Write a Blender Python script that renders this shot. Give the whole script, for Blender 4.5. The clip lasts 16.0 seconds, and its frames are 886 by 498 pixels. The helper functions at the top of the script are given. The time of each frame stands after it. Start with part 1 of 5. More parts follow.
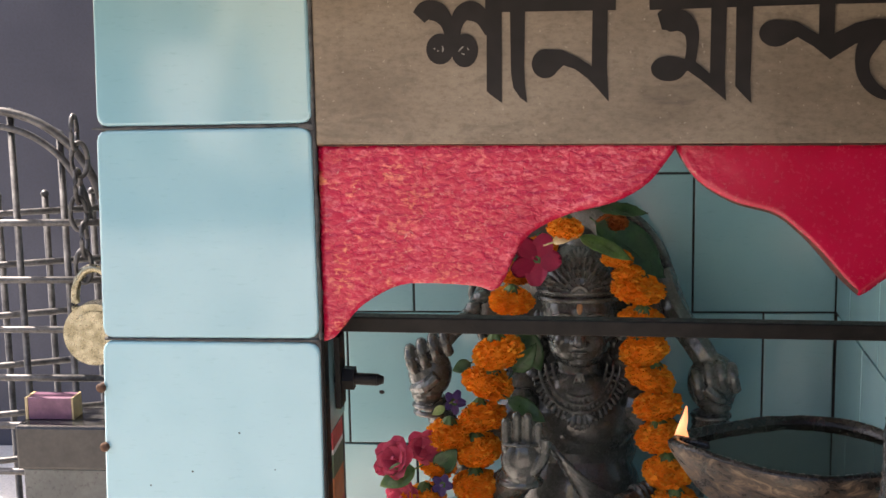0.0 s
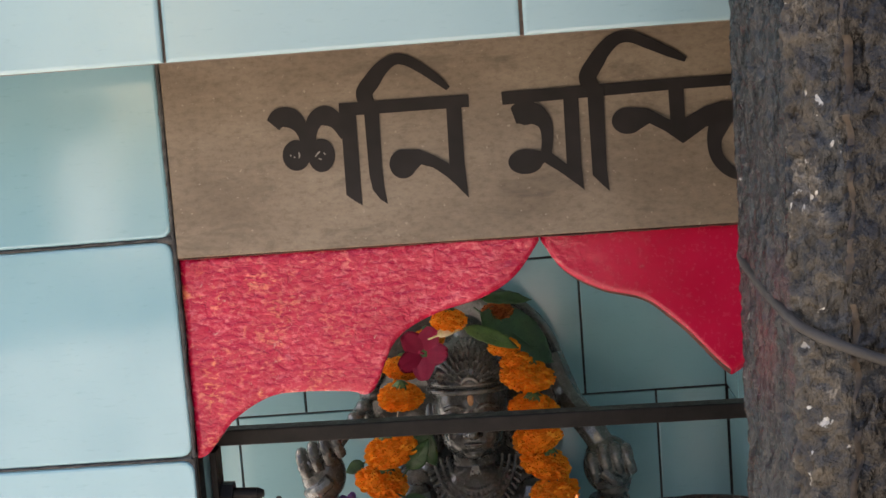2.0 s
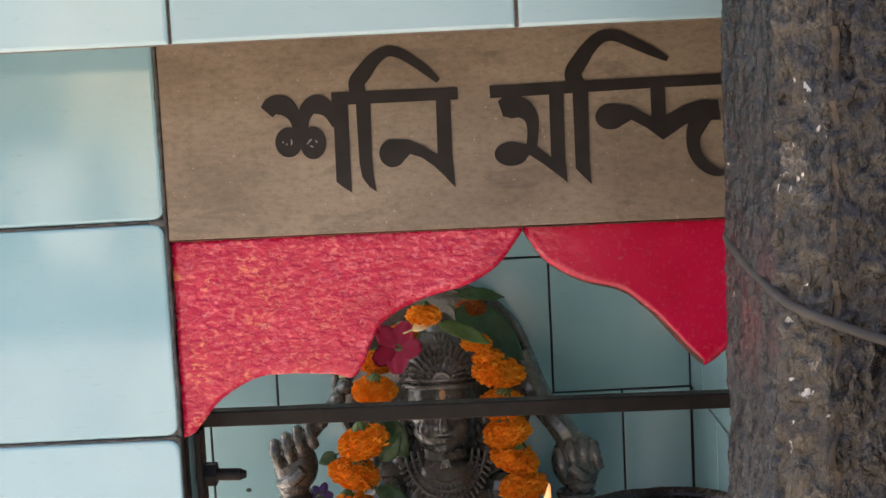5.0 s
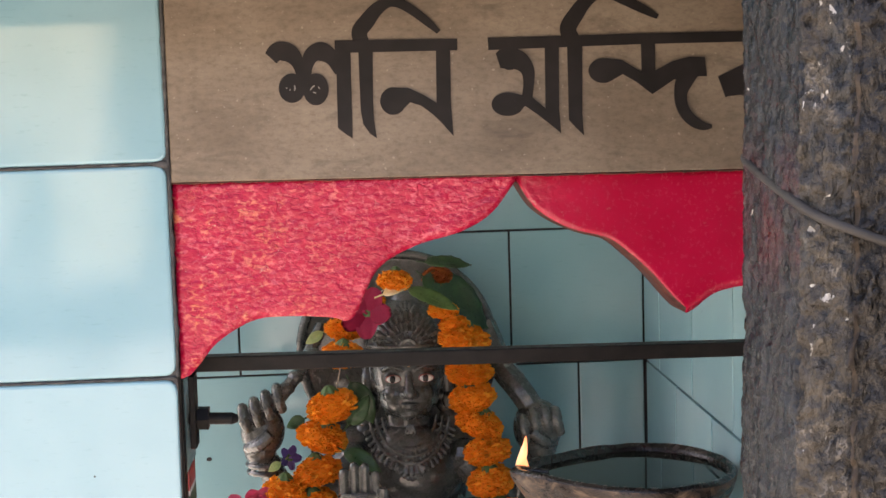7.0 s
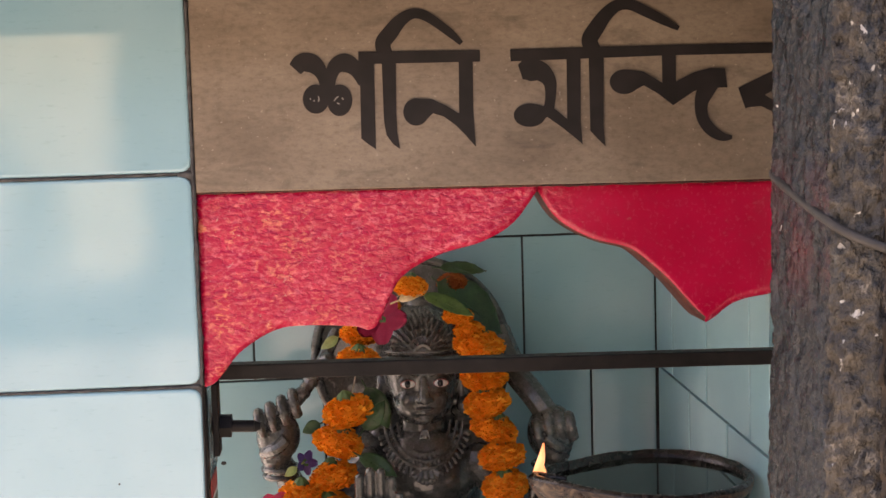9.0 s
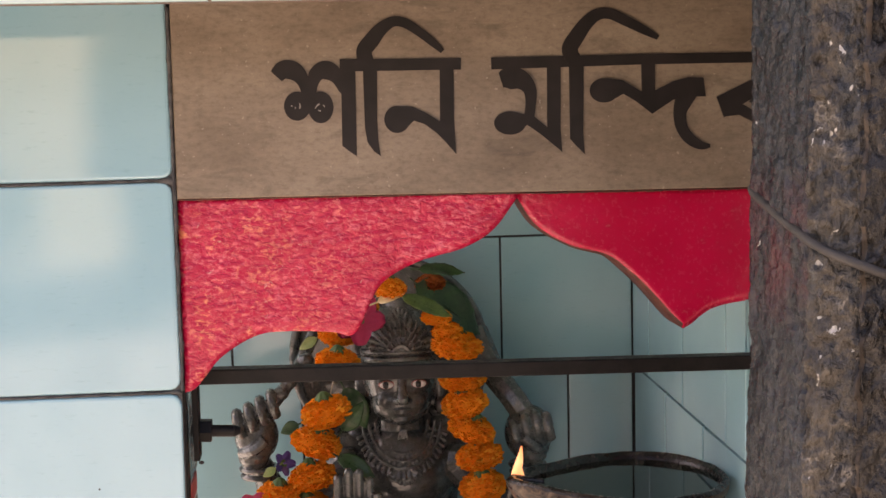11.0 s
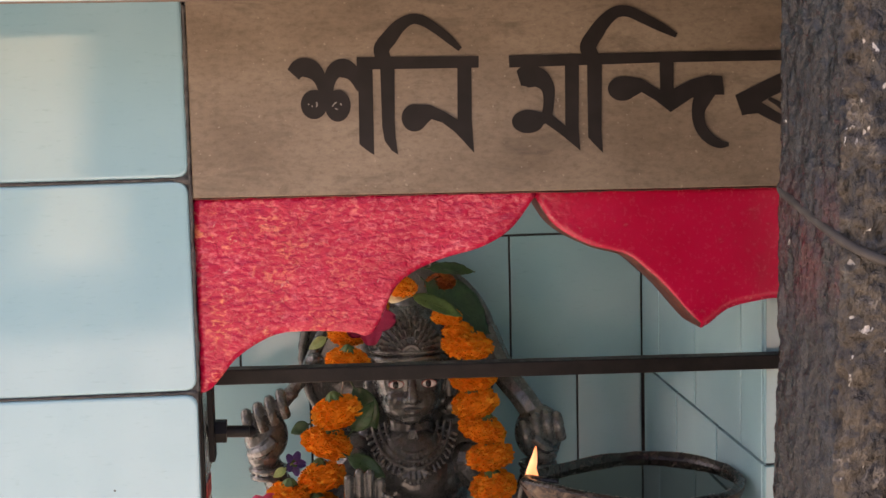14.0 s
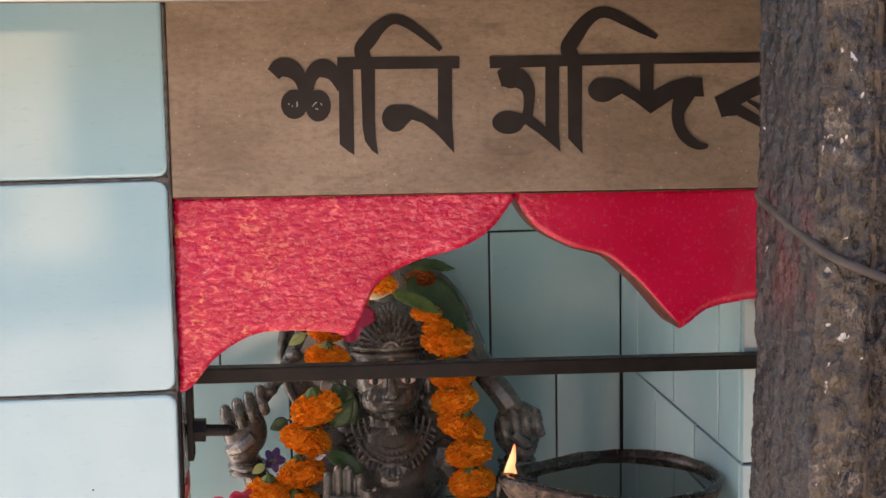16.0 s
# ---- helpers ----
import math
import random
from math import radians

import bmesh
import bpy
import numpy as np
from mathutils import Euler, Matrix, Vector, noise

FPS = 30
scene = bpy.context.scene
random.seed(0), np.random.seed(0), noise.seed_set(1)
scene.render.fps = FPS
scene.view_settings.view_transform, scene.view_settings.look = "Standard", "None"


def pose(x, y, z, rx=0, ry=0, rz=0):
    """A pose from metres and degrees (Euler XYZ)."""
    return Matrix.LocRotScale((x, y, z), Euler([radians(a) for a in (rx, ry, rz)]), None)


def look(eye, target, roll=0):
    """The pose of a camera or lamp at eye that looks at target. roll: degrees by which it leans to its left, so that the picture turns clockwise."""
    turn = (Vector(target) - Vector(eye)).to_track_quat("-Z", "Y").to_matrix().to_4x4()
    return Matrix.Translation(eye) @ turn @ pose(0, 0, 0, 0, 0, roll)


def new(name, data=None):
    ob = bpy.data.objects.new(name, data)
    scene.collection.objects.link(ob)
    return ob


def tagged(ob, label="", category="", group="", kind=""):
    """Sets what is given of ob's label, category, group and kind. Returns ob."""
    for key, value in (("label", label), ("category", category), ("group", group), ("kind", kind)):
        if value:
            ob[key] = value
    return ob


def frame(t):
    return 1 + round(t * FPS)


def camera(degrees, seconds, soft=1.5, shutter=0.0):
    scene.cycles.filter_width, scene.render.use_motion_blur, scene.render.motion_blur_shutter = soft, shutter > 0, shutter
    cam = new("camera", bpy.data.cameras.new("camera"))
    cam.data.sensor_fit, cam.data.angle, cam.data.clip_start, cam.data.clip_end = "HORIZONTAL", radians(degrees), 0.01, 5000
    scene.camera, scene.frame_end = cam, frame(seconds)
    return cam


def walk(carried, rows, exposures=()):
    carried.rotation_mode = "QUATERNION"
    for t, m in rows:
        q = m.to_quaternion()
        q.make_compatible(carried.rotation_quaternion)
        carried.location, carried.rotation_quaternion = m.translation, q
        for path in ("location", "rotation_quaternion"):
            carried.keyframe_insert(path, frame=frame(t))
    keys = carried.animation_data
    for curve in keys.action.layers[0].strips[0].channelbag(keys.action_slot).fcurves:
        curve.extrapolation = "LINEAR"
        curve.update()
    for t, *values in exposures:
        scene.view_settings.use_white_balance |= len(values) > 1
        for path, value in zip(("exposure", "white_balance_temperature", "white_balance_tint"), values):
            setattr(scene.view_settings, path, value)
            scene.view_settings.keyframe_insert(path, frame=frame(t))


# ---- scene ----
cam = camera(37.0, 16.0, soft=1.5)
PATH = [
    (0, (0.2330, -1.1859, 1.5519), (0.0431, 0.7772, 1.2200), -1.05),
    (0.5, (0.2361, -1.1794, 1.5533), (0.0311, 0.7758, 1.1855), -1.64),
    (1, (0.2602, -1.1709, 1.5614), (0.0897, 0.8004, 1.2702), -2.62),
    (1.5, (0.2782, -1.1721, 1.5582), (0.1518, 0.8095, 1.3194), -3.06),
    (2, (0.2772, -1.1680, 1.5666), (0.2168, 0.8193, 1.3505), -4.30),
    (2.5, (0.2775, -1.1727, 1.5729), (0.2516, 0.8155, 1.3574), -5.18),
    (3, (0.2911, -1.1765, 1.5663), (0.2747, 0.8115, 1.3479), -5.41),
    (3.2, (0.2959, -1.1758, 1.5673), (0.2852, 0.8121, 1.3474), -5.44),
    (5.3, (0.2371, -1.2080, 1.5355), (0.2631, 0.7836, 1.3552), -2.32),
    (5.5, (0.2299, -1.2091, 1.5283), (0.2806, 0.7841, 1.3713), -2.36),
    (6, (0.1823, -1.2234, 1.5170), (0.2895, 0.7695, 1.3866), -2.27),
    (6.5, (0.1545, -1.2326, 1.4838), (0.3065, 0.7553, 1.3254), -1.92),
    (7, (0.1558, -1.2438, 1.4836), (0.3143, 0.7426, 1.3136), -1.68),
    (7.5, (0.1538, -1.2498, 1.4847), (0.3161, 0.7366, 1.3180), -1.68),
    (8, (0.1349, -1.2555, 1.4869), (0.2964, 0.7308, 1.3180), -1.65),
    (8.2, (0.1345, -1.2561, 1.4875), (0.2947, 0.7306, 1.3224), -1.62),
    (10.3, (0.1283, -1.2378, 1.5132), (0.3162, 0.7438, 1.3184), -1.38),
    (10.5, (0.1293, -1.2435, 1.5123), (0.3247, 0.7376, 1.3199), -1.32),
    (11, (0.1270, -1.2550, 1.5149), (0.3262, 0.7257, 1.3226), -1.29),
    (11.5, (0.1309, -1.2506, 1.5084), (0.3313, 0.7299, 1.3147), -1.33),
    (12, (0.1284, -1.2459, 1.5170), (0.3323, 0.7340, 1.3209), -1.30),
    (12.5, (0.1081, -1.2432, 1.5146), (0.3108, 0.7370, 1.3203), -1.31),
    (13, (0.1000, -1.2391, 1.5160), (0.3012, 0.7412, 1.3213), -1.26),
    (13.5, (0.1031, -1.2402, 1.5182), (0.3091, 0.7395, 1.3223), -1.31),
    (14, (0.1051, -1.2445, 1.5152), (0.3141, 0.7350, 1.3207), -1.30),
    (14.5, (0.1082, -1.2432, 1.5197), (0.3226, 0.7355, 1.3229), -1.32),
    (15, (0.1045, -1.2453, 1.5207), (0.3227, 0.7326, 1.3199), -1.18),
    (15.5, (0.1051, -1.2468, 1.5245), (0.3350, 0.7289, 1.3157), -0.97),
    (16, (0.1059, -1.2449, 1.5267), (0.3437, 0.7294, 1.3141), -0.96),
]
walk(cam, [(t, look(eye, target, roll)) for t, eye, target, roll in PATH], exposures=[(0, 1.29, 7250, 18), (5.5, 1.42, 7500, 21), (6, 1.58, 7400, 22), (7, 1.64, 7400, 22), (8, 1.47, 8000, 29), (11, 1.42, 8200, 30), (14, 1.34, 8200, 31), (16, 1.45, 8250, 32)])

# ---- light ----
world = bpy.data.worlds.new("daylight")
scene.world = world
world.use_nodes = True
wn = world.node_tree.nodes
sky = wn.new("ShaderNodeTexSky")
sky.sky_type, sky.sun_disc = "NISHITA", False
sky.dust_density = 3.0
sky.sun_elevation, sky.sun_rotation = radians(55), radians(-62)
world.node_tree.links.new(sky.outputs[0], wn["Background"].inputs[0])
wn["Background"].inputs[1].default_value = 0.15
sun = new("sun", bpy.data.lights.new("sun", "SUN"))
sun.data.energy, sun.data.angle, sun.data.color = 5.0, radians(0.6), (1.0, 0.94, 0.86)
sun.matrix_world = look((-5.1, 2.7, 8.2), (0, 0, 0))


# ---- materials ----
def nodes_of(name):
    m = bpy.data.materials.new(name)
    m.use_nodes = True
    return m, m.node_tree.nodes, m.node_tree.links, m.node_tree.nodes["Principled BSDF"]


def ramp(nt, ln, source, stops):
    r = nt.new("ShaderNodeValToRGB")
    while len(r.color_ramp.elements) < len(stops):
        r.color_ramp.elements.new(0.5)
    for e, (p, c) in zip(r.color_ramp.elements, stops):
        e.position, e.color = p, (*c, 1) if len(c) == 3 else (c[0], c[0], c[0], 1)
    ln.new(source, r.inputs[0])
    return r.outputs[0]


def noise_of(nt, ln, coord, scale, detail=4.0, rough=0.6, stretch=None, distortion=0.0):
    if stretch:
        mp = nt.new("ShaderNodeMapping")
        mp.inputs["Scale"].default_value = stretch
        ln.new(coord, mp.inputs[0])
        coord = mp.outputs[0]
    n = nt.new("ShaderNodeTexNoise")
    n.inputs["Scale"].default_value, n.inputs["Detail"].default_value = scale, detail
    n.inputs["Roughness"].default_value, n.inputs["Distortion"].default_value = rough, distortion
    ln.new(coord, n.inputs["Vector"])
    return n.outputs["Fac"]


def mixed(nt, ln, fac, a, b, blend="MIX"):
    x = nt.new("ShaderNodeMix")
    x.data_type, x.blend_type = "RGBA", blend
    for sock, v in ((x.inputs[0], fac), (x.inputs[6], a), (x.inputs[7], b)):
        if isinstance(v, (int, float)):
            sock.default_value = v
        elif isinstance(v, tuple):
            sock.default_value = (*v, 1)
        else:
            ln.new(v, sock)
    return x.outputs[2]


def bump_of(nt, ln, bs, height, strength, dist, under=None):
    b = nt.new("ShaderNodeBump")
    b.inputs["Strength"].default_value, b.inputs["Distance"].default_value = strength, dist
    ln.new(height, b.inputs["Height"])
    if under:
        ln.new(under, b.inputs["Normal"])
    ln.new(b.outputs[0], bs.inputs["Normal"])
    return b.outputs[0]


def coords(nt, kind="Object"):
    return nt.new("ShaderNodeTexCoord").outputs[kind]


def mat(name, c1, c2, scale=30.0, rough=0.5, bump=0.2, dist=0.001, bscale=200.0, metal=0.0, fine=None, stretch=None, rvar=0.12, spec=0.5, coat=0.0, lo=0.35, hi=0.65):
    """Two-scale colour variation, roughness variation and fine relief."""
    m, nt, ln, bs = nodes_of(name)
    co = coords(nt)
    big = noise_of(nt, ln, co, scale, 5, 0.6, stretch)
    col = ramp(nt, ln, big, [(lo, c1), (hi, c2)])
    small = noise_of(nt, ln, co, bscale, 5, 0.65, stretch)
    dark = ramp(nt, ln, small, [(0.3, (0.72, 0.72, 0.72) if fine is None else fine), (0.6, (1, 1, 1))])
    ln.new(mixed(nt, ln, 1.0, col, dark, "MULTIPLY"), bs.inputs["Base Color"])
    ln.new(ramp(nt, ln, small, [(0.3, (max(rough - rvar, 0.02),)), (0.7, (min(rough + rvar, 1),))]), bs.inputs["Roughness"])
    bs.inputs["Metallic"].default_value = metal
    bs.inputs["Specular IOR Level"].default_value = spec
    bs.inputs["Coat Weight"].default_value = coat
    bs.inputs["Coat Roughness"].default_value = 0.1
    if bump:
        bump_of(nt, ln, bs, small, bump, dist)
    return m


def tile_material(name, a, b, rough, speck=0.5):
    """Glazed ceramic: mottled tint, hairline scratches, a few pinholes, gently wavy glaze."""
    m, nt, ln, bs = nodes_of(name)
    co = coords(nt)
    info = nt.new("ShaderNodeObjectInfo")
    add = nt.new("ShaderNodeVectorMath")
    add.operation = "MULTIPLY_ADD"
    add.inputs[1].default_value = (1, 1, 1)
    ln.new(co, add.inputs[0])
    sc = nt.new("ShaderNodeVectorMath")
    sc.operation = "SCALE"
    sc.inputs[0].default_value = (7, 3, 5)
    ln.new(info.outputs["Random"], sc.inputs["Scale"])
    ln.new(sc.outputs[0], add.inputs[2])
    co = add.outputs[0]
    big = noise_of(nt, ln, co, 7, 2, 0.5)
    col = ramp(nt, ln, big, [(0.3, a), (0.7, b)])
    scr = noise_of(nt, ln, co, 60, 6, 0.7, (1.0, 1.0, 5.0))
    col = mixed(nt, ln, 1.0, col, ramp(nt, ln, scr, [(0.25, (0.86, 0.88, 0.88)), (0.42, (1, 1, 1))]), "MULTIPLY")
    v = nt.new("ShaderNodeTexVoronoi")
    v.inputs["Scale"].default_value = 18
    ln.new(co, v.inputs["Vector"])
    pin = ramp(nt, ln, v.outputs["Distance"], [(0.016, (speck * 0.3,) * 3), (0.022, (1, 1, 1))])
    col = mixed(nt, ln, 1.0, col, pin, "MULTIPLY")
    hsv = nt.new("ShaderNodeHueSaturation")
    jit = nt.new("ShaderNodeMapRange")
    jit.inputs["To Min"].default_value, jit.inputs["To Max"].default_value = 0.93, 1.05
    ln.new(info.outputs["Random"], jit.inputs[0])
    ln.new(jit.outputs[0], hsv.inputs["Value"])
    ln.new(col, hsv.inputs["Color"])
    ln.new(hsv.outputs[0], bs.inputs["Base Color"])
    ln.new(ramp(nt, ln, scr, [(0.3, (rough * 1.8,)), (0.6, (rough,))]), bs.inputs["Roughness"])
    bs.inputs["Specular IOR Level"].default_value = 1.0
    wave = noise_of(nt, ln, co, 9, 2, 0.4)
    under = bump_of(nt, ln, bs, wave, 0.10, 0.004)
    under = bump_of(nt, ln, bs, noise_of(nt, ln, co, 34, 3, 0.5), 0.05, 0.002, under)
    bump_of(nt, ln, bs, scr, 0.03, 0.001, under)
    return m


TILE_FRONT = tile_material("glazed_tile_pale_blue", (0.235, 0.47, 0.55), (0.30, 0.535, 0.605), 0.012)
TILE_NICHE = tile_material("glazed_tile_blue", (0.25, 0.475, 0.52), (0.30, 0.53, 0.565), 0.10, 1.0)
TILE_TOP = tile_material("glazed_tile_white_blue", (0.33, 0.52, 0.56), (0.39, 0.57, 0.60), 0.12)
GROUT = mat("dark_grout", (0.022, 0.022, 0.023), (0.06, 0.06, 0.058), 60, 0.9, 0.4)
GROUT_GREY = mat("grey_grout", (0.05, 0.05, 0.052), (0.13, 0.13, 0.125), 90, 0.9, 0.6, 0.002)
GROUT_TAN = mat("tan_grout", (0.22, 0.15, 0.11), (0.12, 0.09, 0.075), 90, 0.9, 0.4)
NAIL = mat("rusty_iron", (0.06, 0.03, 0.018), (0.12, 0.06, 0.035), 200, 0.8, 0.4)
CEMENT = mat("grey_cement", (0.24, 0.23, 0.21), (0.34, 0.32, 0.29), 12, 0.9, 0.5)


def marble_material():
    m, nt, ln, bs = nodes_of("brown_marble")
    co = coords(nt)
    n1 = noise_of(nt, ln, co, 9, 6, 0.62, (0.55, 1, 1.3))
    col = ramp(nt, ln, n1, [(0.3, (0.150, 0.115, 0.080)), (0.5, (0.235, 0.187, 0.136)), (0.72, (0.31, 0.255, 0.19))])
    n2 = noise_of(nt, ln, co, 170, 5, 0.7, (0.7, 1, 1.2))
    col = mixed(nt, ln, 1.0, col, ramp(nt, ln, n2, [(0.32, (0.76, 0.73, 0.70)), (0.5, (1, 1, 1)), (0.75, (1.2, 1.18, 1.15))]), "MULTIPLY")
    n3 = noise_of(nt, ln, co, 22, 6, 0.66, (0.5, 1, 1.6), 0.6)
    col = mixed(nt, ln, ramp(nt, ln, n3, [(0.32, (0.55,)), (0.45, (0.0,))]), col, (0.09, 0.072, 0.052))
    n4 = noise_of(nt, ln, co, 210, 3, 0.5)
    col = mixed(nt, ln, ramp(nt, ln, n4, [(0.66, (0.0,)), (0.71, (0.5,))]), col, (0.46, 0.39, 0.31))
    ln.new(col, bs.inputs["Base Color"])
    ln.new(ramp(nt, ln, n2, [(0.3, (0.42,)), (0.7, (0.3,))]), bs.inputs["Roughness"])
    bump_of(nt, ln, bs, n2, 0.12, 0.001)
    return m


def enamel_material():
    """Red enamel over crinkled plaster with chips; pink highlights and, along the pillar, orange reflections are
    painted in.
    """
    m, nt, ln, bs = nodes_of("red_enamel_plaster")
    co = coords(nt)
    sep = nt.new("ShaderNodeSeparateXYZ")
    ln.new(co, sep.inputs[0])

    def along(x0, x1, low=0.0, high=1.0):
        k = nt.new("ShaderNodeMapRange")
        k.inputs["From Min"].default_value, k.inputs["From Max"].default_value = x0, x1
        k.inputs["To Min"].default_value, k.inputs["To Max"].default_value = low, high
        ln.new(sep.outputs[0], k.inputs[0])
        return k.outputs[0]

    def times(a, b):
        k = nt.new("ShaderNodeMath")
        k.operation = "MULTIPLY"
        ln.new(a, k.inputs[0])
        ln.new(b, k.inputs[1])
        return k.outputs[0]

    crinkle = noise_of(nt, ln, co, 125, 2, 0.5, (0.75, 1, 1.25), 0.4)
    # mask of the glossy highlights, painted below as pink flecks
    gleam = noise_of(nt, ln, co, 190, 4, 0.6, (0.7, 1, 1.3), 0.6)
    ridge = ramp(nt, ln, gleam, [(0.50, (0.0,)), (0.60, (0.7,)), (0.72, (1.0,))])
    grain = noise_of(nt, ln, co, 260, 4, 0.6)
    big = noise_of(nt, ln, co, 18, 4, 0.6)
    col = ramp(nt, ln, big, [(0.3, (0.45, 0.005, 0.038)), (0.7, (0.54, 0.010, 0.055))])
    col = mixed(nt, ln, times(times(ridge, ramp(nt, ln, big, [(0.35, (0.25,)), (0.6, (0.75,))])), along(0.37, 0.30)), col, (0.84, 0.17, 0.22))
    # warm reflection near the pillar, put into the colour as orange patches
    patch = ramp(nt, ln, noise_of(nt, ln, co, 30, 5, 0.65), [(0.47, (0.0,)), (0.60, (1.0,))])
    col = mixed(nt, ln, times(times(ridge, patch), along(0.20, 0.0, 0.0, 1.0)), col, (0.85, 0.30, 0.12))
    chips = ramp(nt, ln, noise_of(nt, ln, co, 120, 5, 0.7, (1, 1, 1), 1.0), [(0.64, (0.0,)), (0.69, (0.75,))])
    col = mixed(nt, ln, times(chips, along(0.45, 0.0, 0.25, 1.0)), col, (0.66, 0.42, 0.36))
    ln.new(col, bs.inputs["Base Color"])
    ln.new(ramp(nt, ln, grain, [(0.35, (0.30,)), (0.65, (0.15,))]), bs.inputs["Roughness"])
    bs.inputs["Specular IOR Level"].default_value = 0.5
    soft = nt.new("ShaderNodeMath")
    soft.operation = "MULTIPLY_ADD"
    soft.inputs[1].default_value = 0.30
    ln.new(grain, soft.inputs[0])
    ln.new(ramp(nt, ln, crinkle, [(0.25, (0.0,)), (0.45, (0.35,)), (0.57, (0.75,)), (0.75, (1.0,))]), soft.inputs[2])
    bump_of(nt, ln, bs, times(soft.outputs[0], along(0.38, 0.28, 0.05, 1.0)), 0.5, 0.0024)
    return m


def stone_material():
    """Oiled black stone: greenish-black ground, tool pits, worn glossy ridges and pale dried smears."""
    m, nt, ln, bs = nodes_of("black_stone")
    co = coords(nt)
    n1 = noise_of(nt, ln, co, 16, 5, 0.6)
    col = ramp(nt, ln, n1, [(0.3, (0.036, 0.041, 0.038)), (0.55, (0.076, 0.082, 0.074)), (0.75, (0.14, 0.14, 0.12))])
    n2 = noise_of(nt, ln, co, 120, 6, 0.7)
    col = mixed(nt, ln, 1.0, col, ramp(nt, ln, n2, [(0.35, (0.5, 0.5, 0.5)), (0.6, (1.1, 1.1, 1.1))]), "MULTIPLY")
    n3 = noise_of(nt, ln, co, 60, 7, 0.72, (1.3, 1, 0.6), 1.2)
    col = mixed(nt, ln, ramp(nt, ln, n3, [(0.60, (0.0,)), (0.66, (0.6,))]), col, (0.24, 0.25, 0.225))
    ln.new(col, bs.inputs["Base Color"])
    ln.new(ramp(nt, ln, n2, [(0.3, (0.42,)), (0.62, (0.16,))]), bs.inputs["Roughness"])
    bs.inputs["Specular IOR Level"].default_value = 0.6
    bs.inputs["Coat Weight"].default_value, bs.inputs["Coat Roughness"].default_value = 0.9, 0.07
    bs.inputs["Coat IOR"].default_value = 1.5
    dents = noise_of(nt, ln, co, 45, 3, 0.55)
    under = bump_of(nt, ln, bs, dents, 0.4, 0.005)
    bump_of(nt, ln, bs, n2, 0.45, 0.0016, under)
    return m


MARBLE, ENAMEL = marble_material(), enamel_material()
LETTER = mat("black_sign_paint", (0.011, 0.009, 0.008), (0.022, 0.018, 0.017), 25, 0.6, 0.1, fine=(0.85, 0.85, 0.85), spec=0.3)
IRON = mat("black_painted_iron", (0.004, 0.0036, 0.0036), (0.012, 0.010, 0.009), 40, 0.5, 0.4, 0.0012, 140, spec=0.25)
RUST = mat("grey_galvanised_iron", (0.075, 0.075, 0.078), (0.17, 0.17, 0.175), 50, 0.5, 0.3, metal=0.6)
STONE = stone_material()
DARK_EDGE = mat("dark_reddish_plaster", (0.05, 0.012, 0.010), (0.13, 0.034, 0.022), 120, 0.7, 0.5, 0.001, 300)
EYE_WHITE = mat("eye_white_paint", (0.75, 0.72, 0.68), (0.8, 0.78, 0.74), 50, 0.3, 0)
EYE_BLACK = mat("eye_black_paint", (0.01, 0.01, 0.01), (0.015, 0.012, 0.012), 50, 0.25, 0)
EYE_RED = mat("eye_red_paint", (0.35, 0.05, 0.04), (0.4, 0.08, 0.06), 50, 0.4, 0)
SANDAL = mat("sandal_paste", (0.45, 0.22, 0.10), (0.6, 0.33, 0.16), 300, 0.7, 0.2)


def petal_material(name, a, b, c, rough=0.55, trans=0.25):
    m, nt, ln, bs = nodes_of(name)
    geo = nt.new("ShaderNodeNewGeometry")
    col = ramp(nt, ln, geo.outputs["Random Per Island"], [(0.0, a), (0.55, b), (1.0, c)])
    n = noise_of(nt, ln, coords(nt), 260, 3, 0.6)
    col = mixed(nt, ln, 1.0, col, ramp(nt, ln, n, [(0.3, (0.9, 0.86, 0.86)), (0.6, (1, 1, 1))]), "MULTIPLY")
    ln.new(col, bs.inputs["Base Color"])
    bs.inputs["Roughness"].default_value = rough
    tr = nt.new("ShaderNodeBsdfTranslucent")
    ln.new(col, tr.inputs["Color"])
    ms = nt.new("ShaderNodeMixShader")
    ms.inputs[0].default_value = trans
    ln.new(bs.outputs[0], ms.inputs[1])
    ln.new(tr.outputs[0], ms.inputs[2])
    ln.new(ms.outputs[0], nt["Material Output"].inputs[0])
    return m


MARIGOLD = petal_material("marigold_petal", (1.0, 0.30, 0.014), (1.0, 0.37, 0.022), (1.0, 0.46, 0.04), 0.95, 0.20)
MARIGOLD_SHADE = petal_material("shaded_marigold_petal", (0.34, 0.075, 0.014), (0.44, 0.11, 0.02), (0.50, 0.15, 0.03), 0.8, 0.2)
ROSE = petal_material("pink_petal", (0.74, 0.10, 0.21), (0.82, 0.16, 0.28), (0.86, 0.32, 0.42))
HIBISCUS = petal_material("crimson_petal", (0.46, 0.016, 0.085), (0.60, 0.035, 0.13), (0.70, 0.08, 0.19))
VIOLET = petal_material("violet_petal", (0.10, 0.07, 0.24), (0.16, 0.10, 0.32), (0.3, 0.2, 0.4))
LEAF = mat("green_leaf", (0.018, 0.055, 0.016), (0.036, 0.10, 0.028), 60, 0.36, 0.2, 0.0006, 300)
LEAF_PALE = mat("pale_leaf", (0.20, 0.30, 0.08), (0.32, 0.38, 0.14), 60, 0.45, 0.2, 0.0006, 300)
LEAF_FRESH = mat("fresh_leaf", (0.05, 0.115, 0.022), (0.10, 0.19, 0.05), 60, 0.36, 0.2, 0.0006, 300)
